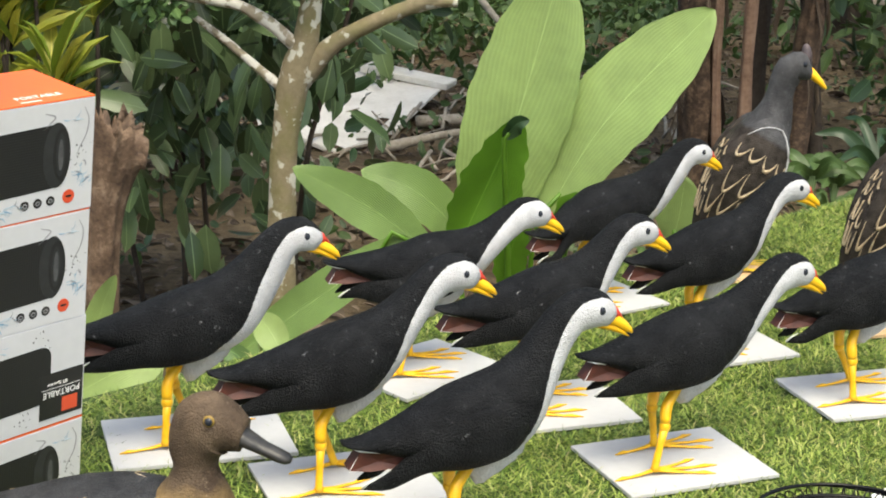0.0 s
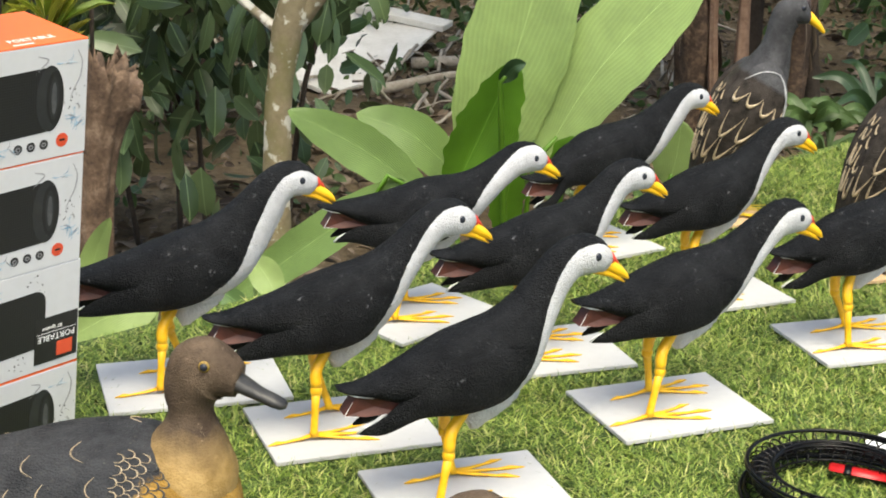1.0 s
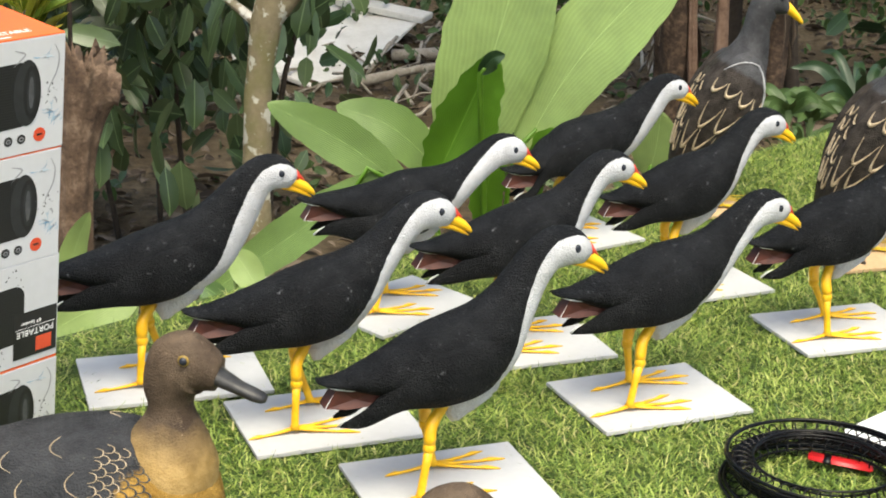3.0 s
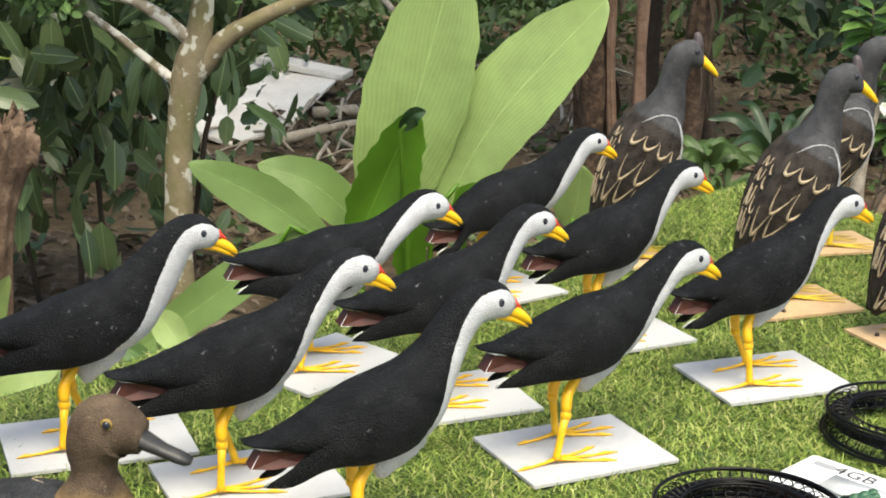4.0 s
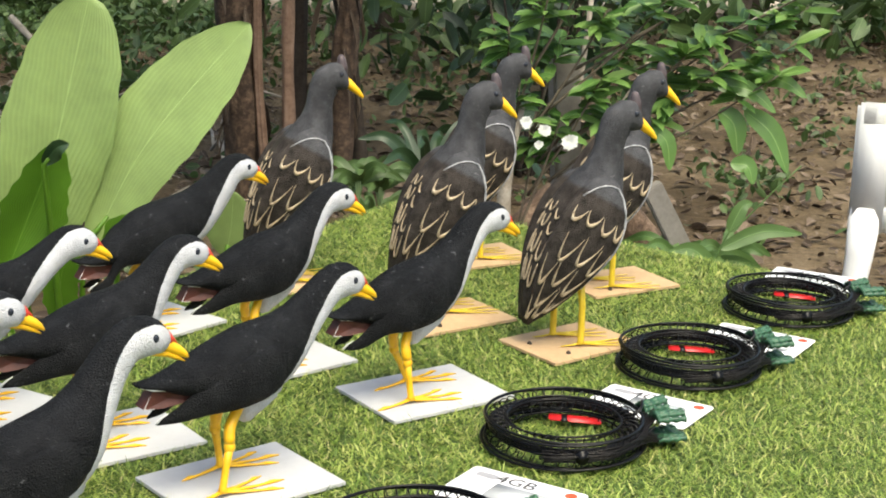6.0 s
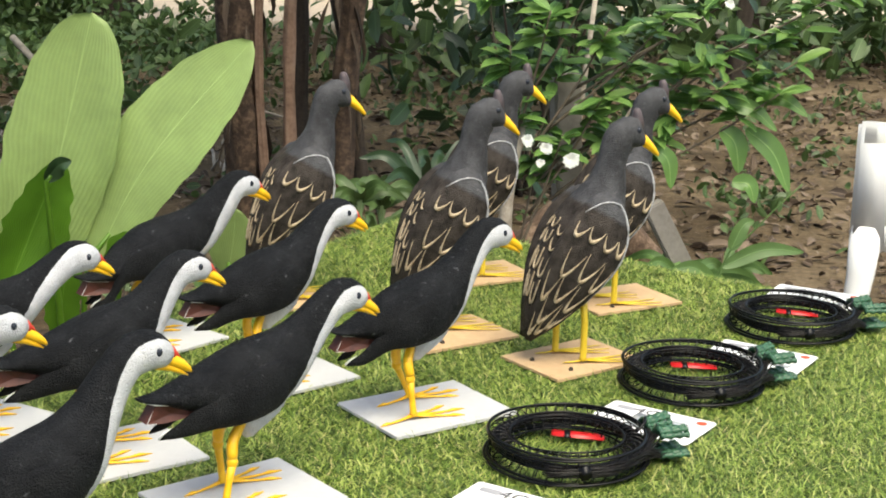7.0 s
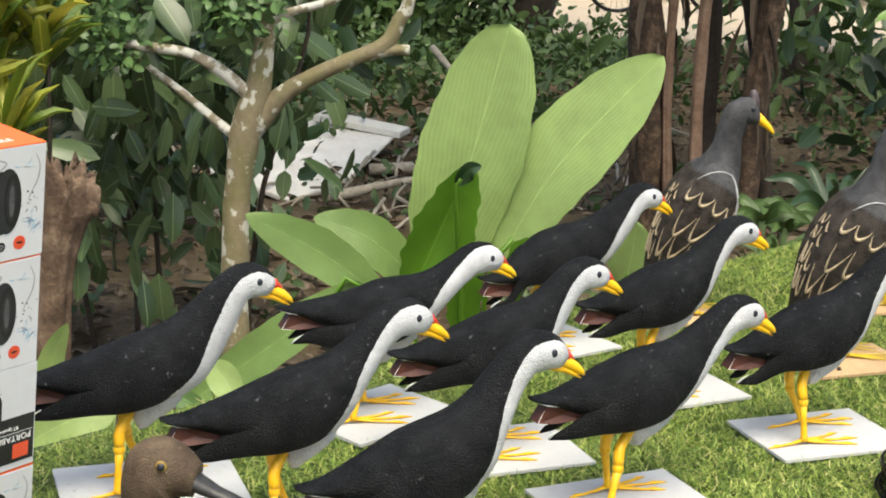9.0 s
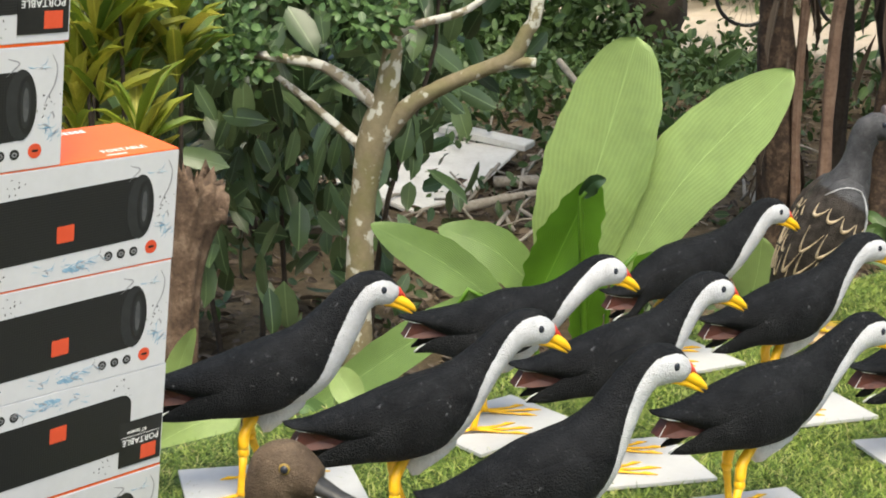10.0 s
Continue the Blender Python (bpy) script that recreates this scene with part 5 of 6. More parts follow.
def broad_leaf_plant():
    t = thing("broad_leaf_plant", (-0.20, 2.78, GZ), "leafy plant with broad, pale green ribbed leaves behind the table", "plant")
    inv = Matrix.Translation((0.20, -2.78, -GZ))
    root = (-0.20, 2.78, GZ - 0.02)
    BLADES = [
        (((-0.250, 2.75, -0.100), (-0.178, 2.75, 0.165), (-0.118, 2.76, 0.410)), 0.192, -0.15, BIG_LEAF, "tall pale green leaf blade", 0.12, 1.22),
        (((-0.140, 2.72, -0.050), (-0.028, 2.72, 0.160), (0.150, 2.73, 0.368)), 0.160, -0.35, BIG_LEAF, "tall pale green leaf blade with a worn edge", 0.16, 1.30),
        (((-0.275, 2.66, -0.075), (-0.224, 2.66, 0.050), (-0.168, 2.63, 0.188)), 0.108, 0.35, DEEP_LEAF, "deep green half-curled leaf", 0.45, 0.9),
        (((-0.300, 2.66, -0.085), (-0.424, 2.64, 0.008), (-0.556, 2.61, 0.080)), 0.082, 0.1, MID_LEAF, "arching green ribbed leaf", 0.12, 1.05),
        (((-0.250, 2.74, -0.075), (-0.352, 2.73, 0.018), (-0.455, 2.72, 0.056)), 0.085, 0.2, MID_LEAF, "arching green ribbed leaf", 0.12, 1.05),
        (((-0.345, 2.57, -0.020), (-0.485, 2.54, -0.122), (-0.655, 2.50, -0.250)), 0.075, 0.1, MID_LEAF, "low arching leaf", 0.15, 0.9),
        (((-0.192, 2.612, 0.150), (-0.172, 2.605, 0.176), (-0.150, 2.602, 0.186)), 0.030, 0.6, FERN_LEAF, "dark folded leaf tip", 0.5, 0.9),
        (((0.108, 2.78, -0.060), (0.118, 2.77, 0.000), (0.122, 2.76, 0.066)), 0.085, -0.1, BIG_LEAF, "short pale leaf", 0.1, 0.9),
        (((-0.080, 2.76, -0.050), (-0.070, 2.70, 0.010), (-0.020, 2.66, 0.035)), 0.060, 0.1, DEEP_LEAF, "short green leaf", 0.2, 0.9),
        (((-0.180, 2.70, -0.16), (-0.175, 2.68, -0.06), (-0.150, 2.66, 0.02)), 0.060, 0.1, DEEP_LEAF, "short green leaf", 0.2, 0.9),
    ]
    for b, (pts, width, tilt, mat, label, fold, taper) in enumerate(BLADES):
        s = Shape()
        broad_leaf(s, pts, width, tilt, fold, 0.03, taper, ragged=0.10 if mat is DEEP_LEAF else 0.03, blunt=0.46 if b == 0 else 0.64, n=60, k=13)
        leaf = part("leaf", s, mat, t, label)
        leaf.matrix_parent_inverse = inv
        s = Shape()
        b = np.array(pts[0])
        s.tube(curve_points([root, (np.array(root) * 0.5 + b * 0.5 + (0.02, 0.02, 0.0)), b, np.array(pts[0]) * 0.6 + np.array(pts[1]) * 0.4], 16), np.linspace(0.010, 0.004, 16), 0, 7)
        st = part("stalk", s, DEEP_LEAF, t)
        st.matrix_parent_inverse = inv


broad_leaf_plant()


def low_leaf_plant(place, blades, label):
    t = thing("low_leaf_plant", (*place, ground_z(*place)), label, "plant")
    inv = Matrix.Translation((-place[0], -place[1], -ground_z(*place)))
    for pts, width, mat in blades:
        s = Shape()
        broad_leaf(s, pts, width, 0.1, 0.2)
        b = np.array(pts[0])
        s.tube(curve_points([(place[0], place[1], ground_z(*place) - 0.01), b * 0.5 + np.array((place[0], place[1], GZ)) * 0.5, b], 8), 0.004, 0, 6)
        part("leaf", s, mat, t).matrix_parent_inverse = inv


low_leaf_plant((-0.80, 2.32), [(((-0.825, 2.3, -0.20), (-0.800, 2.3, -0.10), (-0.767, 2.28, -0.03)), 0.045, BIG_LEAF), (((-0.70, 2.3, -0.17), (-0.77, 2.27, -0.19), (-0.84, 2.25, -0.23)), 0.075, BIG_LEAF), (((-0.77, 2.32, -0.25), (-0.73, 2.32, -0.17), (-0.69, 2.32, -0.14)), 0.05, SMALL_LEAF)], "low plant with pointed pale leaves beside the stump")
low_leaf_plant((-0.52, 2.36), [(((-0.545, 2.3, -0.088), (-0.520, 2.29, -0.115), (-0.495, 2.27, -0.15)), 0.05, BIG_LEAF), (((-0.50, 2.33, -0.20), (-0.46, 2.33, -0.15), (-0.43, 2.32, -0.14)), 0.03, SMALL_LEAF), (((-0.55, 2.35, -0.22), (-0.60, 2.35, -0.17), (-0.65, 2.35, -0.18)), 0.035, SMALL_LEAF)], "low plant with small yellowish leaves at the table edge")


def leafy_cluster(parent, name, centre, spread, count, length, width, mat, droop=0.0, outward=1.0):
    c = np.asarray(centre, float)
    off = RNG.normal(size=(count, 3)) * spread
    along = off / (np.linalg.norm(off, axis=1)[:, None] + 1e-6) * outward + random_dirs(count, -droop, 0.6)
    normal = random_dirs(count, 0.9) + np.array([0, -0.7, 0.2])
    size = RNG.uniform(0.7, 1.2, count) * length
    ob = leaf_part(name, parent, c + off, along, normal, size, size * width, mat)
    ob.matrix_parent_inverse = Matrix.Translation(-parent.matrix_world.translation)
    return ob


def lichen_tree():
    base = (-0.722, 3.3)
    z0 = ground_z(*base)
    t = thing("small_tree", (*base, z0), "small tree with lichen-spotted pale trunk and bare forked branches", "tree")
    inv = Matrix.Translation((-base[0], -base[1], -z0))

    def limb(name, pts, radii, mat=BARK):
        s = Shape()
        p = spline([(*q, r) for q, r in zip(pts, radii)], 40)
        wob = np.array([[noise.noise(Vector(q[:3]) * 14), noise.noise(Vector(q[:3]) * 14 + Vector((7, 0, 0))), 0] for q in p]) * 0.004
        knots = 1 + 0.10 * np.array([noise.noise(Vector(q[:3]) * 30) for q in p])
        s.tube(p[:, :3] + wob, p[:, 3] * knots, 0, 14)
        part(name, s, mat, t).matrix_parent_inverse = inv

    y = 3.3
    limb("trunk", [(-0.720, y, z0 - 0.02), (-0.727, y, -0.42), (-0.726, y, -0.18), (-0.715, y, 0.02), (-0.693, y, 0.13), (-0.667, y, 0.232), (-0.656, y, 0.40), (-0.630, y, 0.75), (-0.60, y, 1.3)], [0.040, 0.034, 0.0305, 0.031, 0.036, 0.025, 0.021, 0.018, 0.010])
    limb("branch", [(-0.672, y, 0.160), (-0.707, y - 0.01, 0.199), (-0.764, y - 0.02, 0.245), (-0.827, y - 0.02, 0.272), (-0.941, y - 0.02, 0.284), (-1.02, y, 0.29)], [0.016, 0.0150, 0.0135, 0.0120, 0.0105, 0.007], PALE_BARK)
    limb("branch", [(-0.712, y, 0.085), (-0.743, y, 0.107), (-0.788, y + 0.01, 0.138), (-0.864, y + 0.02, 0.195), (-0.979, y + 0.02, 0.275)], [0.013, 0.0115, 0.0095, 0.008, 0.005], PALE_BARK)
    limb("branch", [(-0.690, y, 0.10), (-0.628, y, 0.182), (-0.565, y, 0.224), (-0.469, y, 0.271), (-0.405, y, 0.300), (-0.375, y, 0.353), (-0.35, y, 0.43), (-0.33, y, 0.9)], [0.024, 0.0205, 0.0175, 0.0165, 0.0175, 0.0155, 0.014, 0.010])
    limb("broken_stub", [(-0.430, y, 0.285), (-0.39, y, 0.292), (-0.352, y, 0.293)], [0.015, 0.013, 0.010])
    limb("branch", [(-0.660, y, 0.335), (-0.600, y - 0.01, 0.365), (-0.500, y - 0.02, 0.40), (-0.40, y - 0.02, 0.48)], [0.010, 0.009, 0.008, 0.005], PALE_BARK)
    for c, sp, k in (((-0.985, 3.27, 0.285), (0.050, 0.03, 0.036), 110), ((-1.03, 3.27, 0.36), (0.05, 0.03, 0.05), 80), ((-0.705, 3.25, 0.375), (0.052, 0.03, 0.040), 120), ((-0.74, 3.27, 0.47), (0.07, 0.04, 0.05), 90), ((-0.92, 3.29, 0.46), (0.07, 0.04, 0.04), 60), ((-0.6, 3.3, 0.64), (0.2, 0.1, 0.08), 120)):
        leafy_cluster(t, "foliage", c, np.array(sp) * 0.8, int(k * 1.9), 0.027, 0.72, SMALL_LEAF)


lichen_tree()


def dark_shrub():
    t = thing("dark_shrub", (-1.1, 3.8, GZ), "dense shrub with hanging dark glossy leaves", "shrub")
    inv = Matrix.Translation((1.1, -3.8, -GZ))
    for i in range(4):
        x, y = RNG.uniform(-1.45, -0.85), RNG.uniform(3.8, 4.4)
        s = Shape()
        s.tube(curve_points([(x, y, GZ - 0.02), (x + RNG.uniform(-0.08, 0.08), y, -0.2), (x + RNG.uniform(-0.2, 0.2), y, 0.4), (x + RNG.uniform(-0.3, 0.3), y, 1.0)], 14), np.linspace(0.009, 0.003, 14), 0, 6)
        part("stem", s, DARK_STEM, t).matrix_parent_inverse = inv
    n = 2600
    x = RNG.uniform(-1.75, -0.62, n)
    z = -0.42 + 1.6 * RNG.random(n) ** 0.8
    y = RNG.uniform(3.45, 4.5, n)
    keep = (x < -0.78 + 0.10 * RNG.normal(size=n) + 0.28 * (z > 0.34)) & (RNG.random(n) < np.clip((z + 0.50) / 0.45, 0.08, 1))
    keep |= (x < -0.60) & (np.abs(z - 0.06) < 0.12) & (RNG.random(n) < 0.3)
    x, y, z = x[keep], y[keep], z[keep]
    n = len(x)
    along = random_dirs(n, -1.0, 0.62)
    normal = random_dirs(n, 0.45, 0.6) + np.array([0, -0.8, 0.1])
    size = RNG.uniform(0.080, 0.145, n)
    leaf_part("foliage", t, np.c_[x, y, z], along, normal, size, size * RNG.uniform(0.40, 0.56, n), DARK_LEAF).matrix_parent_inverse = inv


dark_shrub()


def croton():
    t = thing("croton", (-1.13, 3.0, GZ), "croton bush with long yellow-veined green leaves", "shrub")
    inv = Matrix.Translation((1.13, -3.0, -GZ))
    base, along, normal, size = [], [], [], []
    for i in range(10):
        x, y = -1.19 + RNG.normal() * 0.075, 3.0 + RNG.normal() * 0.06
        top = 0.16 + 0.30 * RNG.random()
        s = Shape()
        s.tube(curve_points([(x, y, GZ - 0.02), (x, y, -0.2), (x + RNG.normal() * 0.02, y, top)], 8), np.linspace(0.008, 0.004, 8), 0, 6)
        part("stem", s, DARK_STEM, t).matrix_parent_inverse = inv
        for k in range(26):
            a = RNG.uniform(0, 6.28)
            base.append((x, y, top - 0.16 * RNG.random()))
            along.append((math.cos(a), math.sin(a), RNG.uniform(0.4, 2.6)))
            normal.append((-0.9 * math.cos(a), -0.9 * math.sin(a) - 0.4, 0.8))
            size.append(RNG.uniform(0.09, 0.18))
    size = np.array(size)
    leaf_part("foliage", t, base, along, normal, size, size * 0.22, CROTON_LEAF, curl=1.5).matrix_parent_inverse = inv


croton()


def stump():
    base = (-0.855, 2.5)
    z0 = ground_z(*base)
    t = thing("tree_stump", (*base, z0), "weathered grey-brown broken tree stump with jagged top", "stump")
    inv = Matrix.Translation((-base[0], -base[1], -z0))
    n, k = 44, 44
    s = Shape()
    pts = []
    rng = random.Random(5)
    jag = [rng.uniform(-0.05, 0.014) for _ in range(k)]
    for i in range(n):
        u = i / (n - 1)
        z = z0 - 0.02 + u * (0.192 - z0 + 0.02)
        cx = base[0] - 0.008 - 0.012 * math.sin(u * 3) + 0.024 * u**3
        r = 0.031 - 0.002 * u + 0.016 * smooth(0.70, 1.0, u) + 0.012 * (1 - u) ** 3
        for j in range(k):
            a = 2 * math.pi * j / k
            groove = 1 + 0.16 * noise.noise(Vector((math.cos(a) * 3.2, math.sin(a) * 3.2, z * 2.5))) + 0.16 * noise.noise(Vector((math.cos(a) * 9, math.sin(a) * 9, z * 3)))
            side = 1 + 0.35 * smooth(0.78, 0.93, u) * max(0, math.cos(a - 0.1))
            zz = z + (jag[j] * smooth(0.9, 1.0, u)) - 0.05 * smooth(0.85, 1, u) * max(0, math.cos(a))
            pts.append((cx + r * groove * side * math.cos(a), base[1] + r * groove * math.sin(a), zz))
    faces = [(i * k + j, i * k + (j + 1) % k, (i + 1) * k + (j + 1) % k, (i + 1) * k + j) for i in range(n - 1) for j in range(k)]
    pts.append((base[0] + 0.01, base[1], 0.135))
    faces += [((n - 1) * k + j, (n - 1) * k + (j + 1) % k, n * k) for j in range(k)]
    s.add(pts, faces)
    part("wood", s, DEAD_WOOD, t).matrix_parent_inverse = inv


stump()


def fibrous_trunks():
    for i, (x, y, r, lean, mat) in enumerate(((0.29, 5.95, 0.060, -0.03, FIBRE), (0.445, 5.85, 0.021, 0.03, TRUNK_RED), (0.375, 5.90, 0.016, -0.03, TRUNK_RED), (0.66, 6.0, 0.044, 0.05, FIBRE), (0.55, 6.3, 0.035, -0.04, DARK_STEM), (0.80, 6.2, 0.028, -0.16, DARK_STEM), (-0.45, 12.4, 0.20, 0.02, DARK_STEM), (0.95, 8.5, 0.04, 0.1, DARK_STEM), (1.5, 10.8, 0.10, 0.02, DARK_STEM), (2.7, 11.6, 0.12, 0.0, DARK_STEM), (4.6, 12.0, 0.14, -0.02, DARK_STEM), (3.6, 9.6, 0.05, 0.06, DARK_STEM), (-1.9, 11.8, 0.09, 0.03, DARK_STEM))):
        z0 = ground_z(x, y)
        t = thing("tree", (x, y, z0), "tree with dark fibrous trunk and hanging dry sheaths" if mat is FIBRE else "tree with slim dark trunk among the undergrowth", "tree")
        s = Shape()
        u = np.linspace(0, 1, 26)
        path = np.c_[lean * u * 2.2 + 0.012 * np.sin(u * 11 + i), 0.01 * np.cos(u * 9 + i), -0.03 + 2.3 * u]
        wide = 1.15 - 0.35 * u + 0.06 * np.sin(u * 43 + i)
        pts = []
        for q, w in zip(path, wide):
            for a in np.linspace(0, 2 * np.pi, 26, endpoint=False):
                v = Vector((math.cos(a) * 2.6 + 3 * i, math.sin(a) * 2.6, q[2] * 1.6))
                k = r * w * (1 + 0.30 * noise.noise(v) + 0.22 * noise.noise(v * 3.1))
                pts.append((q[0] + k * math.cos(a), q[1] + k * math.sin(a), q[2]))
        s.add(pts, [(m * 26 + n, m * 26 + (n + 1) % 26, (m + 1) * 26 + (n + 1) % 26, (m + 1) * 26 + n) for m in range(25) for n in range(26)])
        part("trunk", s, mat, t)
        k = 210
        off = RNG.normal(size=(k, 3)) * (0.75, 0.75, 0.30)
        size = RNG.uniform(0.22, 0.42, k)
        leaf_part("crown", t, off + (lean * 2.2, 0, 2.75), random_dirs(k, -0.3), random_dirs(k, 1.0), size, size * 0.5, WEED_LEAF)
        if mat is FIBRE:
            k = 34
            a = RNG.uniform(0, 6.28, k)
            base = np.c_[r * 1.02 * np.cos(a), r * 1.02 * np.sin(a), RNG.uniform(0.25, 1.6, k)]
            along = np.c_[0.35 * np.cos(a), 0.35 * np.sin(a), -np.ones(k)]
            size = RNG.uniform(0.10, 0.30, k)
            leaf_part("dry_sheath", t, base, along, np.c_[np.cos(a), np.sin(a), np.zeros(k)], size, size * 0.12, DEAD_LEAF)


TRUNK_RED = surface("reddish_bark", [(0.10, 0.058, 0.036), (0.22, 0.135, 0.09), (0.30, 0.20, 0.14)], 14, 0.9, 0.7, 90, 0.008)
fibrous_trunks()


def crown_plant(place, count, length, width, mat, label, name, up=0.5, z=None, segs=1):
    """Fronds or long leaves fanning out of one root."""
    z0 = ground_z(*place)
    zc = z0 + 0.05 if z is None else z
    t = thing(name, (*place, z0), label, "plant")
    for i in range(count):
        a = 2 * math.pi * (i + 0.6 * RNG.random()) / count
        e = up + 0.7 * RNG.random()
        ln = length * RNG.uniform(0.75, 1.2)
        d = np.array([math.cos(a), math.sin(a), e])
        d /= np.linalg.norm(d)
        r0 = np.array([0, 0, zc - z0])
        s = Shape()
        pts = [r0, r0 + d * ln * 0.55, r0 + d * ln - (0, 0, ln * 0.35)]
        broad_leaf(s, pts, width * RNG.uniform(0.8, 1.2), -math.cos(a) * 0.4, 0.25, 0.04)
        s.tube(curve_points([(0, 0, -0.01), (0.0, 0.0, (zc - z0) * 0.6), r0, r0 + d * ln * 0.1], 8), 0.004, 0, 5)
        part("leaf", s, mat, t)


crown_plant((0.83, 4.9), 13, 0.34, 0.040, FERN_LEAF, "dark green plant with long arching leaves", "dark_plant", 0.9, -0.42)
crown_plant((0.62, 4.6), 9, 0.18, 0.026, WEED_LEAF, "low green plant with long leaves", "dark_plant", 0.5, -0.45)
crown_plant((0.44, 3.55), 11, 0.12, 0.027, WEED_LEAF, "small bright green plant behind the table", "low_leaf_plant", 0.25, -0.10)
crown_plant((0.52, 3.75), 11, 0.13, 0.027, WEED_LEAF, "small bright green plant behind the table", "low_leaf_plant", 0.35, -0.16)
crown_plant((1.15, 3.28), 9, 0.20, 0.026, GRASSY_LEAF, "clump of narrow green leaves behind the table", "low_leaf_plant", 0.15, -0.24)
crown_plant((0.98, 3.35), 8, 0.14, 0.026, GRASSY_LEAF, "low green plant behind the table", "low_leaf_plant", 0.15, -0.24)
crown_plant((1.42, 3.75), 8, 0.13, 0.03, GRASSY_LEAF, "clump of narrow green leaves behind the table", "low_leaf_plant", 0.3, -0.36)
crown_plant((1.75, 3.3), 7, 0.10, 0.03, WEED_LEAF, "small weed clump by the chair", "low_leaf_plant", 0.3, -0.30)


def lance_stalk():
    t = thing("lance_leaf_shoot", (1.19, 3.2, GZ), "slim shoot with long lance-shaped leaves", "plant")
    inv = Matrix.Translation((-1.19, -3.2, -GZ))
    line = spline([(1.17, 3.2, GZ - 0.01), (1.19, 3.2, -0.22), (1.27, 3.2, -0.095), (1.372, 3.2, 0.008)], 20)
    s = Shape()
    s.tube(line, np.linspace(0.005, 0.0015, 20), 0, 6)
    part("stem", s, GRASSY_LEAF, t).matrix_parent_inverse = inv
    for i, (k, dx, dz, ln) in enumerate(((9, 1.0, 0.35, 0.22), (10, -0.6, 0.8, 0.15), (11, 1.0, -0.15, 0.26), (12, -0.9, 0.5, 0.12), (13, 1.0, 0.25, 0.20), (9, -0.8, 0.5, 0.16), (14, 0.6, 0.9, 0.10), (8, 1.0, -0.3, 0.28))):
        b = line[k]
        d = np.array([dx, -0.15 + 0.05 * i, dz])
        d /= np.linalg.norm(d)
        s = Shape()
        broad_leaf(s, [b, b + d * ln * 0.5 + (0, 0, 0.012), b + d * ln - (0, 0, 0.02)], 0.034, 0.0, 0.2)
        part("leaf", s, GRASSY_LEAF, t).matrix_parent_inverse = inv


lance_stalk()


def flower_shrub():
    t = thing("flowering_shrub", (0.80, 3.45, GZ), "bright green shrub with small white flowers", "shrub")
    inv = Matrix.Translation((-0.80, -3.45, -GZ))
    root = np.array([0.80, 3.45, GZ - 0.02])
    s = Shape()
    s.tube(curve_points([root, (0.775, 3.45, -0.35), (0.765, 3.45, -0.15), (0.775, 3.45, -0.02), (0.80, 3.46, 0.10)], 20), np.linspace(0.034, 0.010, 20), 0, 10)
    part("trunk", s, TWIG, t).matrix_parent_inverse = inv
    TIPS = [(0.791, 0.155), (0.886, 0.079), (0.97, 0.168), (1.156, 0.131), (1.056, 0.244), (0.901, 0.243), (0.76, 0.279), (1.254, 0.208), (1.362, 0.184), (1.094, 0.08), (0.84, 0.02), (1.20, 0.27), (1.32, 0.30), (0.98, 0.32), (1.10, 0.36), (0.84, 0.36), (1.45, 0.33), (1.25, 0.42), (0.95, 0.45), (0.70, 0.42), (1.42, 0.25), (1.16, 0.20), (1.02, 0.10), (1.55, 0.42), (1.36, 0.46)]
    base, along, normal, size = [], [], [], []
    for x, z in TIPS:
        y = 3.4 + RNG.normal() * 0.06
        tip = np.array([x, y, z])
        start = np.array([0.78 + 0.25 * (x - 0.8), 3.46, max(-0.3, z - 0.28)])
        s = Shape()
        s.tube(curve_points([start, start * 0.4 + tip * 0.6 + (0, 0, -0.015), tip], 10), np.linspace(0.0042, 0.0018, 10), 0, 6)
        part("branch", s, BROWN_TWIG, t).matrix_parent_inverse = inv
        for k in range(24):
            a = RNG.uniform(0, 6.28)
            base.append(tip - (tip - start) * 0.22 * RNG.random())
            along.append((math.cos(a), 0.8 * math.sin(a), RNG.uniform(-0.35, 0.55)))
            normal.append((0.2 * math.cos(a), -0.55, 1.0))
            size.append(RNG.uniform(0.045, 0.095))
    size = np.array(size)
    leaf_part("foliage", t, base, along, normal, size, size * 0.36, BRIGHT_LEAF).matrix_parent_inverse = inv
    # larger hanging leaves on one side
    for b, tip, w in (((1.24, 3.38, 0.10), (1.285, 3.36, 0.0), 0.055), ((1.30, 3.38, 0.10), (1.40, 3.34, -0.04), 0.055), ((1.30, 3.4, 0.17), (1.44, 3.36, 0.13), 0.040), ((1.22, 3.38, 0.16), (1.36, 3.34, 0.10), 0.040), ((1.27, 3.36, -0.02), (1.32, 3.34, -0.065), 0.040), ((1.08, 3.36, 0.06), (1.12, 3.34, -0.03), 0.04)):
        s = Shape()
        b, tip = np.array(b), np.array(tip)
        broad_leaf(s, [b, b * 0.5 + tip * 0.5 + (0.012, 0, 0.018), tip], w, 0.2, 0.2)
        part("leaf", s, BRIGHT_LEAF, t).matrix_parent_inverse = inv
    for x, z, r in ((0.752, 0.108, 0.015), (0.792, 0.090, 0.014), (0.848, 0.066, 0.018), (0.781, 0.059, 0.010), (0.884, 0.038, 0.009), (0.704, 0.407, 0.014), (1.176, 0.397, 0.011)):
        k = 11
        a = np.linspace(0, 6.28, k, endpoint=False)
        along = np.c_[np.cos(a), -0.35 * np.ones(k), np.sin(a)]
        c = np.tile([x, 3.20, z], (k, 1))
        size = RNG.uniform(0.8, 1.2, k) * r
        leaf_part("flower", t, c, along, np.tile([0, -1.0, 0.3], (k, 1)), size, size * 0.8, PETAL).matrix_parent_inverse = inv


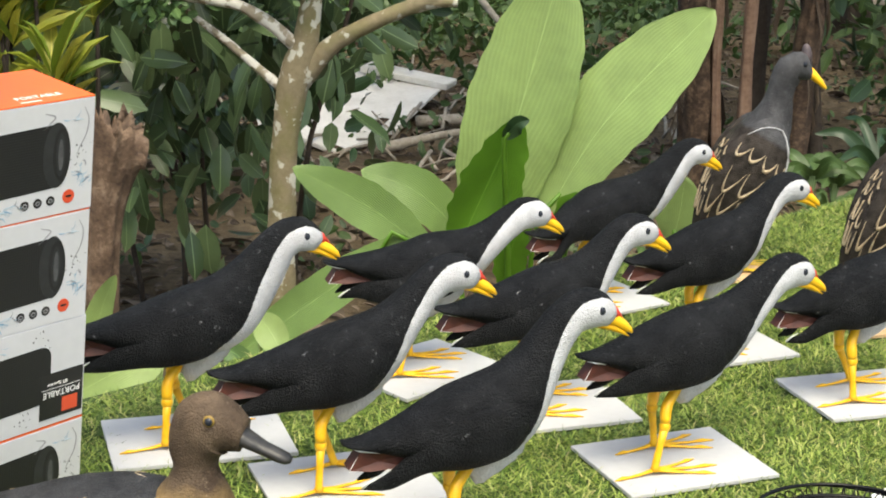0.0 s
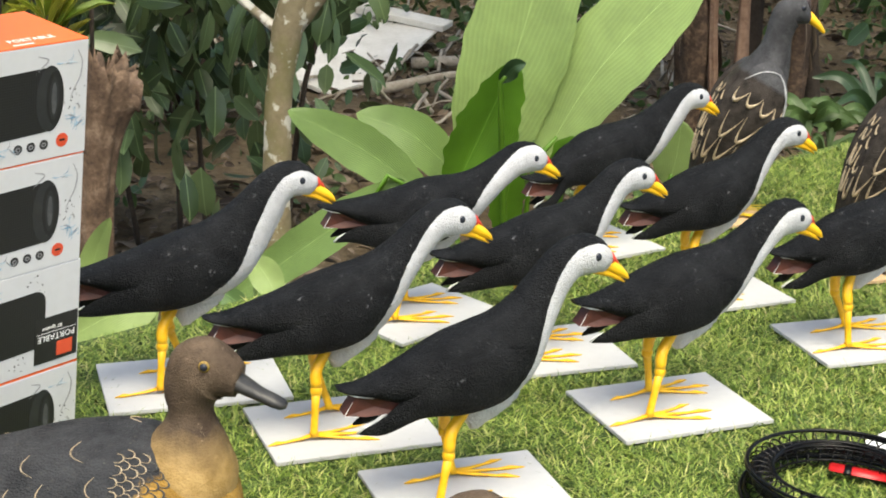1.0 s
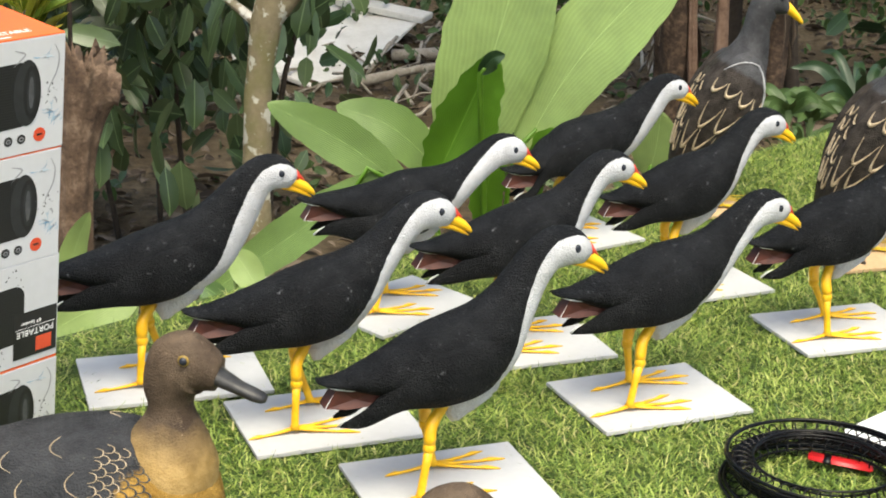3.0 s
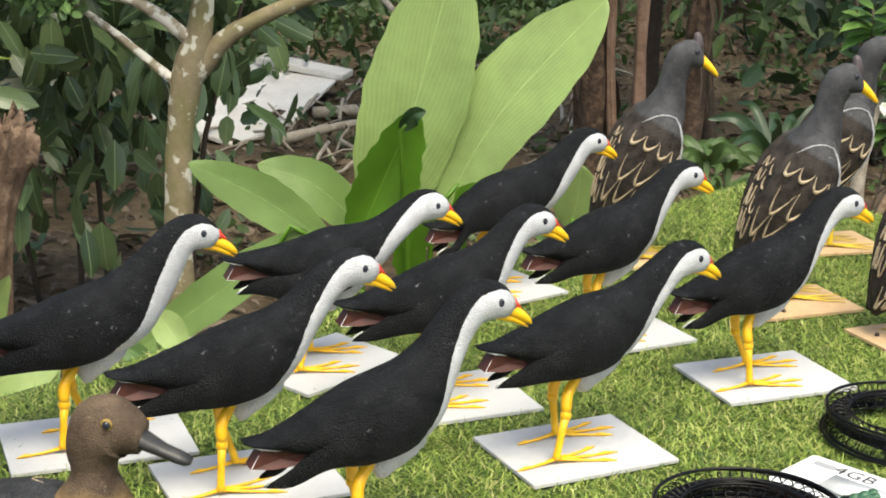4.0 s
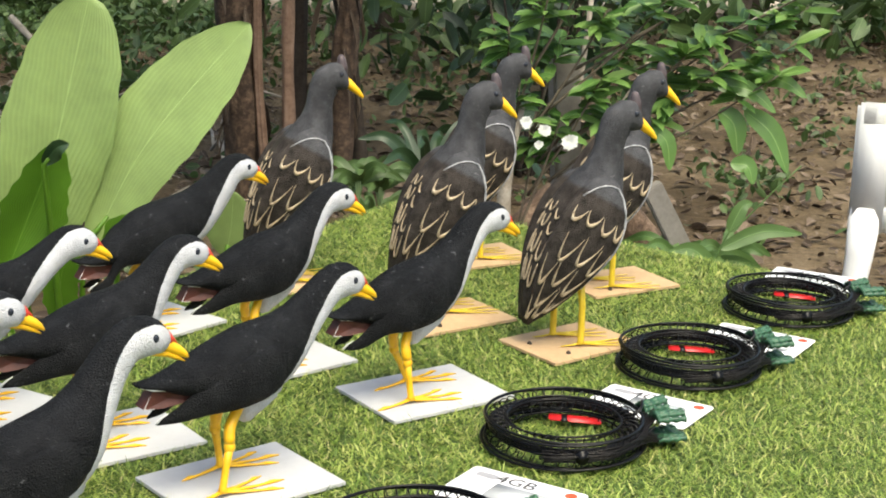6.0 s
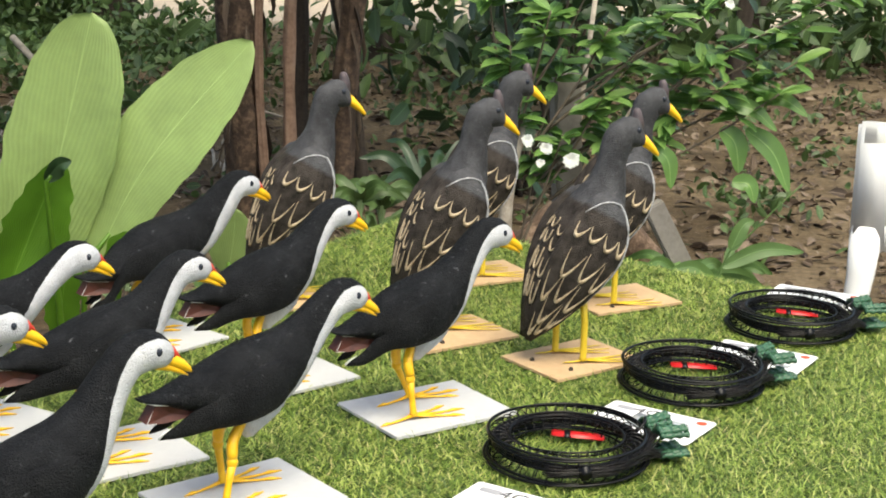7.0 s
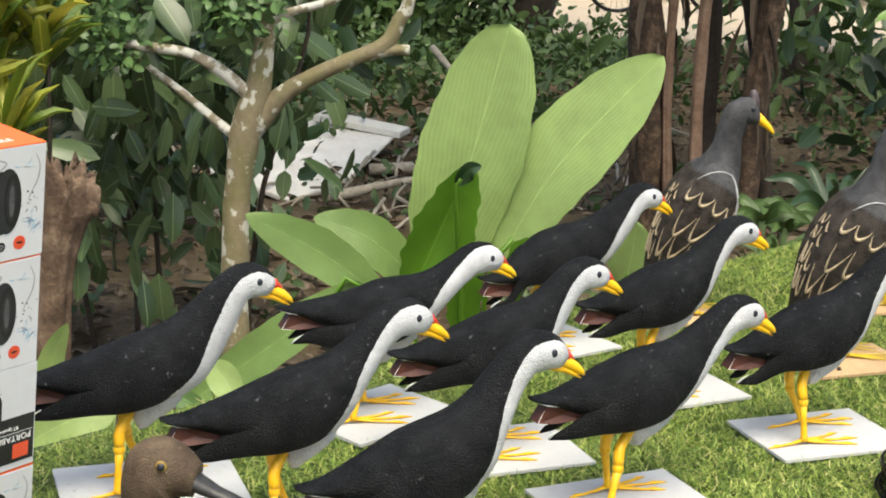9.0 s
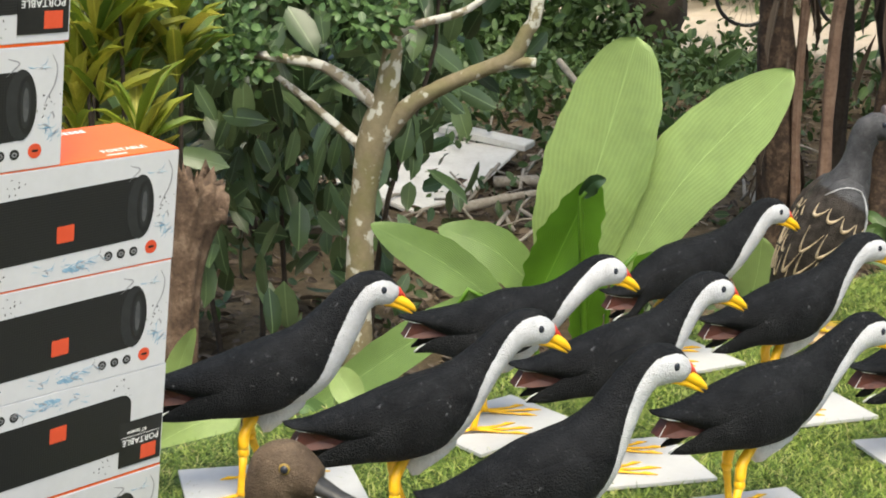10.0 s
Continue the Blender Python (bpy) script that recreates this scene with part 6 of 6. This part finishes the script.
flower_shrub()


def long_twigs():
    for name, pts, r in (("twig", [(1.18, 3.7, 0.18), (1.35, 3.72, 0.22), (1.50, 3.74, 0.29), (1.80, 3.8, 0.42)], 0.006), ("twig", [(1.05, 3.8, 0.36), (1.35, 3.85, 0.40), (1.7, 3.9, 0.43)], 0.006)):
        s = Shape()
        s.tube(curve_points(pts, 16), np.linspace(r, r * 0.5, 16), 0, 6)
        b = np.array(pts[0])
        s.tube(curve_points([(0.95, 3.85, GZ - 0.02), (1.0, 3.82, -0.25), b], 10), np.linspace(0.012, r, 10), 0, 6)
        tagged(part("bare_branch", s, TWIG), "thin bare grey branch arching over the soil", "branch")


long_twigs()


def wooden_post():
    t = Shape()
    t.block((0.048, 0.03, 0.62), pose(1.231, 3.36, -0.335, 3, -29.4, 0), 0, 0.004)
    tagged(part("post", t, CONCRETE, smooth=False), "leaning pale grey broken post", "post")
    t = Shape()
    t.block((0.07, 0.04, 0.95), pose(0.965, 3.62, GZ + 0.44, 0, -4, 12), 0, 0.006)
    tagged(part("post", t, CONCRETE, smooth=False), "leaning pale grey weathered post", "post")


wooden_post()


def fallen_logs():
    for pts, r, mat, label in (([(1.02, 4.3, GZ + 0.28), (1.20, 4.35, GZ + 0.40), (1.42, 4.4, GZ + 0.22), (1.52, 4.45, GZ)], 0.075, DEAD_WOOD, "gnarled grey dead root standing out of the soil"),
                           ([(-0.9, 6.9, GZ + 0.04), (-0.5, 7.0, GZ + 0.06), (-0.1, 7.3, GZ + 0.05)], 0.03, TWIG, "broken branch lying among debris"),
                           ([(-1.0, 6.3, GZ + 0.03), (-0.6, 6.45, GZ + 0.10), (-0.3, 6.5, GZ + 0.04)], 0.02, TWIG, "broken branch lying among debris"),
                           ([(-0.75, 8.2, GZ + 0.45), (-0.52, 8.0, GZ + 0.22), (-0.40, 7.9, GZ)], 0.018, TWIG, "broken branch leaning in the undergrowth"),):
        s = Shape()
        p = curve_points(pts, 18)
        s.tube(p, r * np.array([0.8 + 0.35 * noise.noise(Vector(q) * 6) + 0.2 for q in p]), 0, 12)
        tagged(part("fallen_branch" if r < 0.06 else "dead_root", s, mat), label, "branch")


fallen_logs()


def debris():
    for size, m, label in (((0.46, 0.80, 0.015), pose(-1.13, 7.15, GZ + 0.075, 7, 3, -10), "broken white plasterboard sheet lying on debris"), ((0.46, 0.13, 0.03), pose(-1.02, 7.50, GZ + 0.145, 4, 6, -16), "broken white plasterboard strip lying on debris"), ((0.34, 0.60, 0.02), pose(-1.40, 6.70, GZ + 0.045, 5, -4, 16), "broken pale grey board lying on debris"), ((0.22, 0.34, 0.02), pose(-1.16, 6.50, GZ + 0.035, 4, 9, -32), "small broken pale grey board lying on debris")):
        s = Shape()
        s.block(size, m, 0, 0.004)
        tagged(part("broken_board", s, PLASTER, smooth=False), label, "broken board")
    s = Shape()
    for _ in range(150):
        x, y = RNG.uniform(-1.9, 0.3), RNG.uniform(5.6, 8.6)
        a, ln = RNG.uniform(0, 3.14), RNG.uniform(0.1, 0.4)
        z = ground_z(x, y) + 0.02
        s.tube([(x, y, z), (x + 0.5 * ln * math.cos(a), y + 0.5 * ln * math.sin(a), z + RNG.uniform(0.0, 0.08)), (x + ln * math.cos(a), y + ln * math.sin(a), z + RNG.uniform(0, 0.10))], RNG.uniform(0.003, 0.009), 0, 5)
    tagged(part("fallen_twigs", s, TWIG), "dry fallen twigs over the leaf litter", "twigs", kind="stuff")


debris()


def plastic_chair():
    t = thing("plastic_chair", pose(2.146, 4.03, GZ, 0, 0, -27) @ Matrix.Diagonal((1, 1, 0.95, 1)), "white moulded plastic garden chair with perforated back", "chair")
    # local: the sitter faces +y; the back stands at -y
    s = Shape()
    s.block((0.43, 0.42, 0.022), Matrix.Translation((0, 0.02, 0.42)), 0, 0.009)
    part("seat", s, CHAIR_WHITE, t)
    back = Shape()
    tilt = pose(0, -0.19, 0.43, 12, 0, 0)
    for x in (-0.185, 0.185):
        back.block((0.10, 0.020, 0.40), tilt @ Matrix.Translation((x, 0, 0.165)), 0, 0.009)
    back.block((0.45, 0.020, 0.07), tilt @ Matrix.Translation((0, 0, 0.332)), 0, 0.009)
    back.block((0.45, 0.018, 0.09), tilt @ Matrix.Translation((0, 0, 0.015)), 0, 0.006)
    for i in range(9):
        back.block((0.024, 0.014, 0.28), tilt @ Matrix.Translation((-0.144 + 0.036 * i, 0, 0.17)), 0, 0.003)
    for j in range(7):
        back.block((0.34, 0.0135, 0.024), tilt @ Matrix.Translation((0, 0, 0.075 + 0.037 * j)), 0, 0.003)
    part("backrest", back, CHAIR_WHITE, t)
    for x in (-0.19, 0.19):
        for y, dy in ((-0.185, -0.07), (0.20, 0.03)):
            s = Shape()
            s.tube([(x, y, 0.47), (x * 1.03, y + dy * 0.3, 0.33), (x * 1.12, y + dy * 0.6, 0.15), (x * 1.20, y + dy, 0.0)], [0.046, 0.038, 0.028, 0.022], 0, 12, 0.6)
            part("leg", s, CHAIR_WHITE, t)


plastic_chair()


def bicycle(place, turn, mat, label):
    t = thing("bicycle", pose(place[0], place[1], ground_z(*place), 0, 0, turn), label, "bicycle")
    for x in (-0.5, 0.5):
        s = Shape()
        a = np.linspace(0, 2 * np.pi, 37)
        s.tube(np.c_[x + 0.31 * np.cos(a), np.zeros(37), 0.33 + 0.31 * np.sin(a)], 0.02, 0, 8)
        wheel = part("wheel", s, WIRE, t)
        s = Shape()
        for k in range(14):
            q = math.pi * k / 14
            s.tube([(x - 0.29 * math.cos(q), 0, 0.33 - 0.29 * math.sin(q)), (x + 0.29 * math.cos(q), 0, 0.33 + 0.29 * math.sin(q))], 0.002, 0, 4)
        part("spokes", s, CONCRETE, wheel)
    s = Shape()
    for a, b in (((-0.5, 0, 0.33), (-0.12, 0, 0.85)), ((-0.5, 0, 0.33), (0.0, 0, 0.30)), ((0.0, 0, 0.30), (-0.15, 0, 0.92)), ((0.0, 0, 0.30), (0.35, 0, 0.80)), ((-0.12, 0, 0.85), (0.35, 0, 0.82)), ((0.5, 0, 0.33), (0.33, 0, 1.0))):
        s.tube([a, tuple((np.array(a) + b) / 2), b], 0.018, 0, 8)
    part("frame", s, mat, t)
    s = Shape()
    s.tube(curve_points([(0.25, -0.28, 1.0), (0.34, -0.1, 1.04), (0.34, 0.1, 1.04), (0.25, 0.28, 1.0)], 12), 0.013, 0, 8)
    part("handlebar", s, WIRE, t)
    s = Shape()
    s.block((0.24, 0.15, 0.06), pose(-0.16, 0, 0.95), 0, 0.02)
    part("saddle", s, WIRE, t)


BIKE_GREEN = surface("green_frame_paint", [(0.03, 0.20, 0.07), (0.05, 0.28, 0.10)], 20, 0.35, 0.05)
BIKE_DARK = surface("dark_frame_paint", [(0.03, 0.03, 0.035), (0.06, 0.06, 0.065)], 20, 0.35, 0.05)
bicycle((-1.25, 13.6), 8.0, BIKE_GREEN, "green bicycle standing on the sandy lane")
bicycle((0.85, 15.6), 15.0, BIKE_DARK, "dark bicycle standing on the sandy lane")


def far_thicket():
    base, along, normal, size = [], [], [], []
    for _ in range(330):
        x = RNG.uniform(-5, 8)
        y = RNG.uniform(17.0, 21.0) if RNG.random() < 0.75 or -1.0 < x < 1.2 else RNG.uniform(9.5, 12.4)
        if y < 13 and x < 0.9:
            continue
        k = 60
        h = RNG.uniform(0.4, 2.2) if y > 14 else RNG.uniform(0.2, 1.1)
        c = np.array([x, y, GZ])
        base.append(c + RNG.normal(size=(k, 3)) * (0.32, 0.32, 0.0) + np.c_[np.zeros(k), np.zeros(k), RNG.uniform(0.03, h, k)])
        along.append(random_dirs(k, -0.2))
        normal.append(random_dirs(k, 0.8))
        size.append(RNG.uniform(0.08, 0.24, k))
    base, along, normal, size = (np.concatenate(a) for a in (base, along, normal, size))
    ob = new("far_thicket", leaves_mesh("far_thicket", base, along, normal, size, size * 0.42, WEED_LEAF))
    tagged(ob, "green thicket along the far side of the lane", "thicket", kind="stuff")


far_thicket()


def shade_shrub(place, spread, count, top, label):
    t = thing("dark_shrub", (*place, ground_z(*place)), label, "shrub")
    for i in range(5):
        s = Shape()
        a = 1.3 * i
        s.tube(curve_points([(0.03 * math.cos(a), 0.03 * math.sin(a), -0.02), (0.5 * spread * math.cos(a), 0.5 * spread * math.sin(a), top * 0.5), (spread * math.cos(a), spread * math.sin(a), top)], 10), np.linspace(0.012, 0.004, 10), 0, 6)
        part("stem", s, DARK_STEM, t)
    off = np.c_[RNG.normal(size=(count, 2)) * spread, top * RNG.random(count) ** 0.7]
    size = RNG.uniform(0.07, 0.16, count)
    leaf_part("foliage", t, off, random_dirs(count, -0.2), random_dirs(count, 0.8), size, size * 0.5, FERN_LEAF)


shade_shrub((1.50, 6.4), 0.22, 260, 0.85, "dark leafy shrub in the shade of the trees")
shade_shrub((2.1, 8.4), 0.35, 420, 1.0, "dark leafy shrub in the shade of the trees")
shade_shrub((-1.6, 5.6), 0.30, 420, 0.9, "dark leafy shrub in the shade of the trees")
shade_shrub((-2.3, 7.6), 0.5, 520, 1.2, "dark leafy shrub in the shade of the trees")
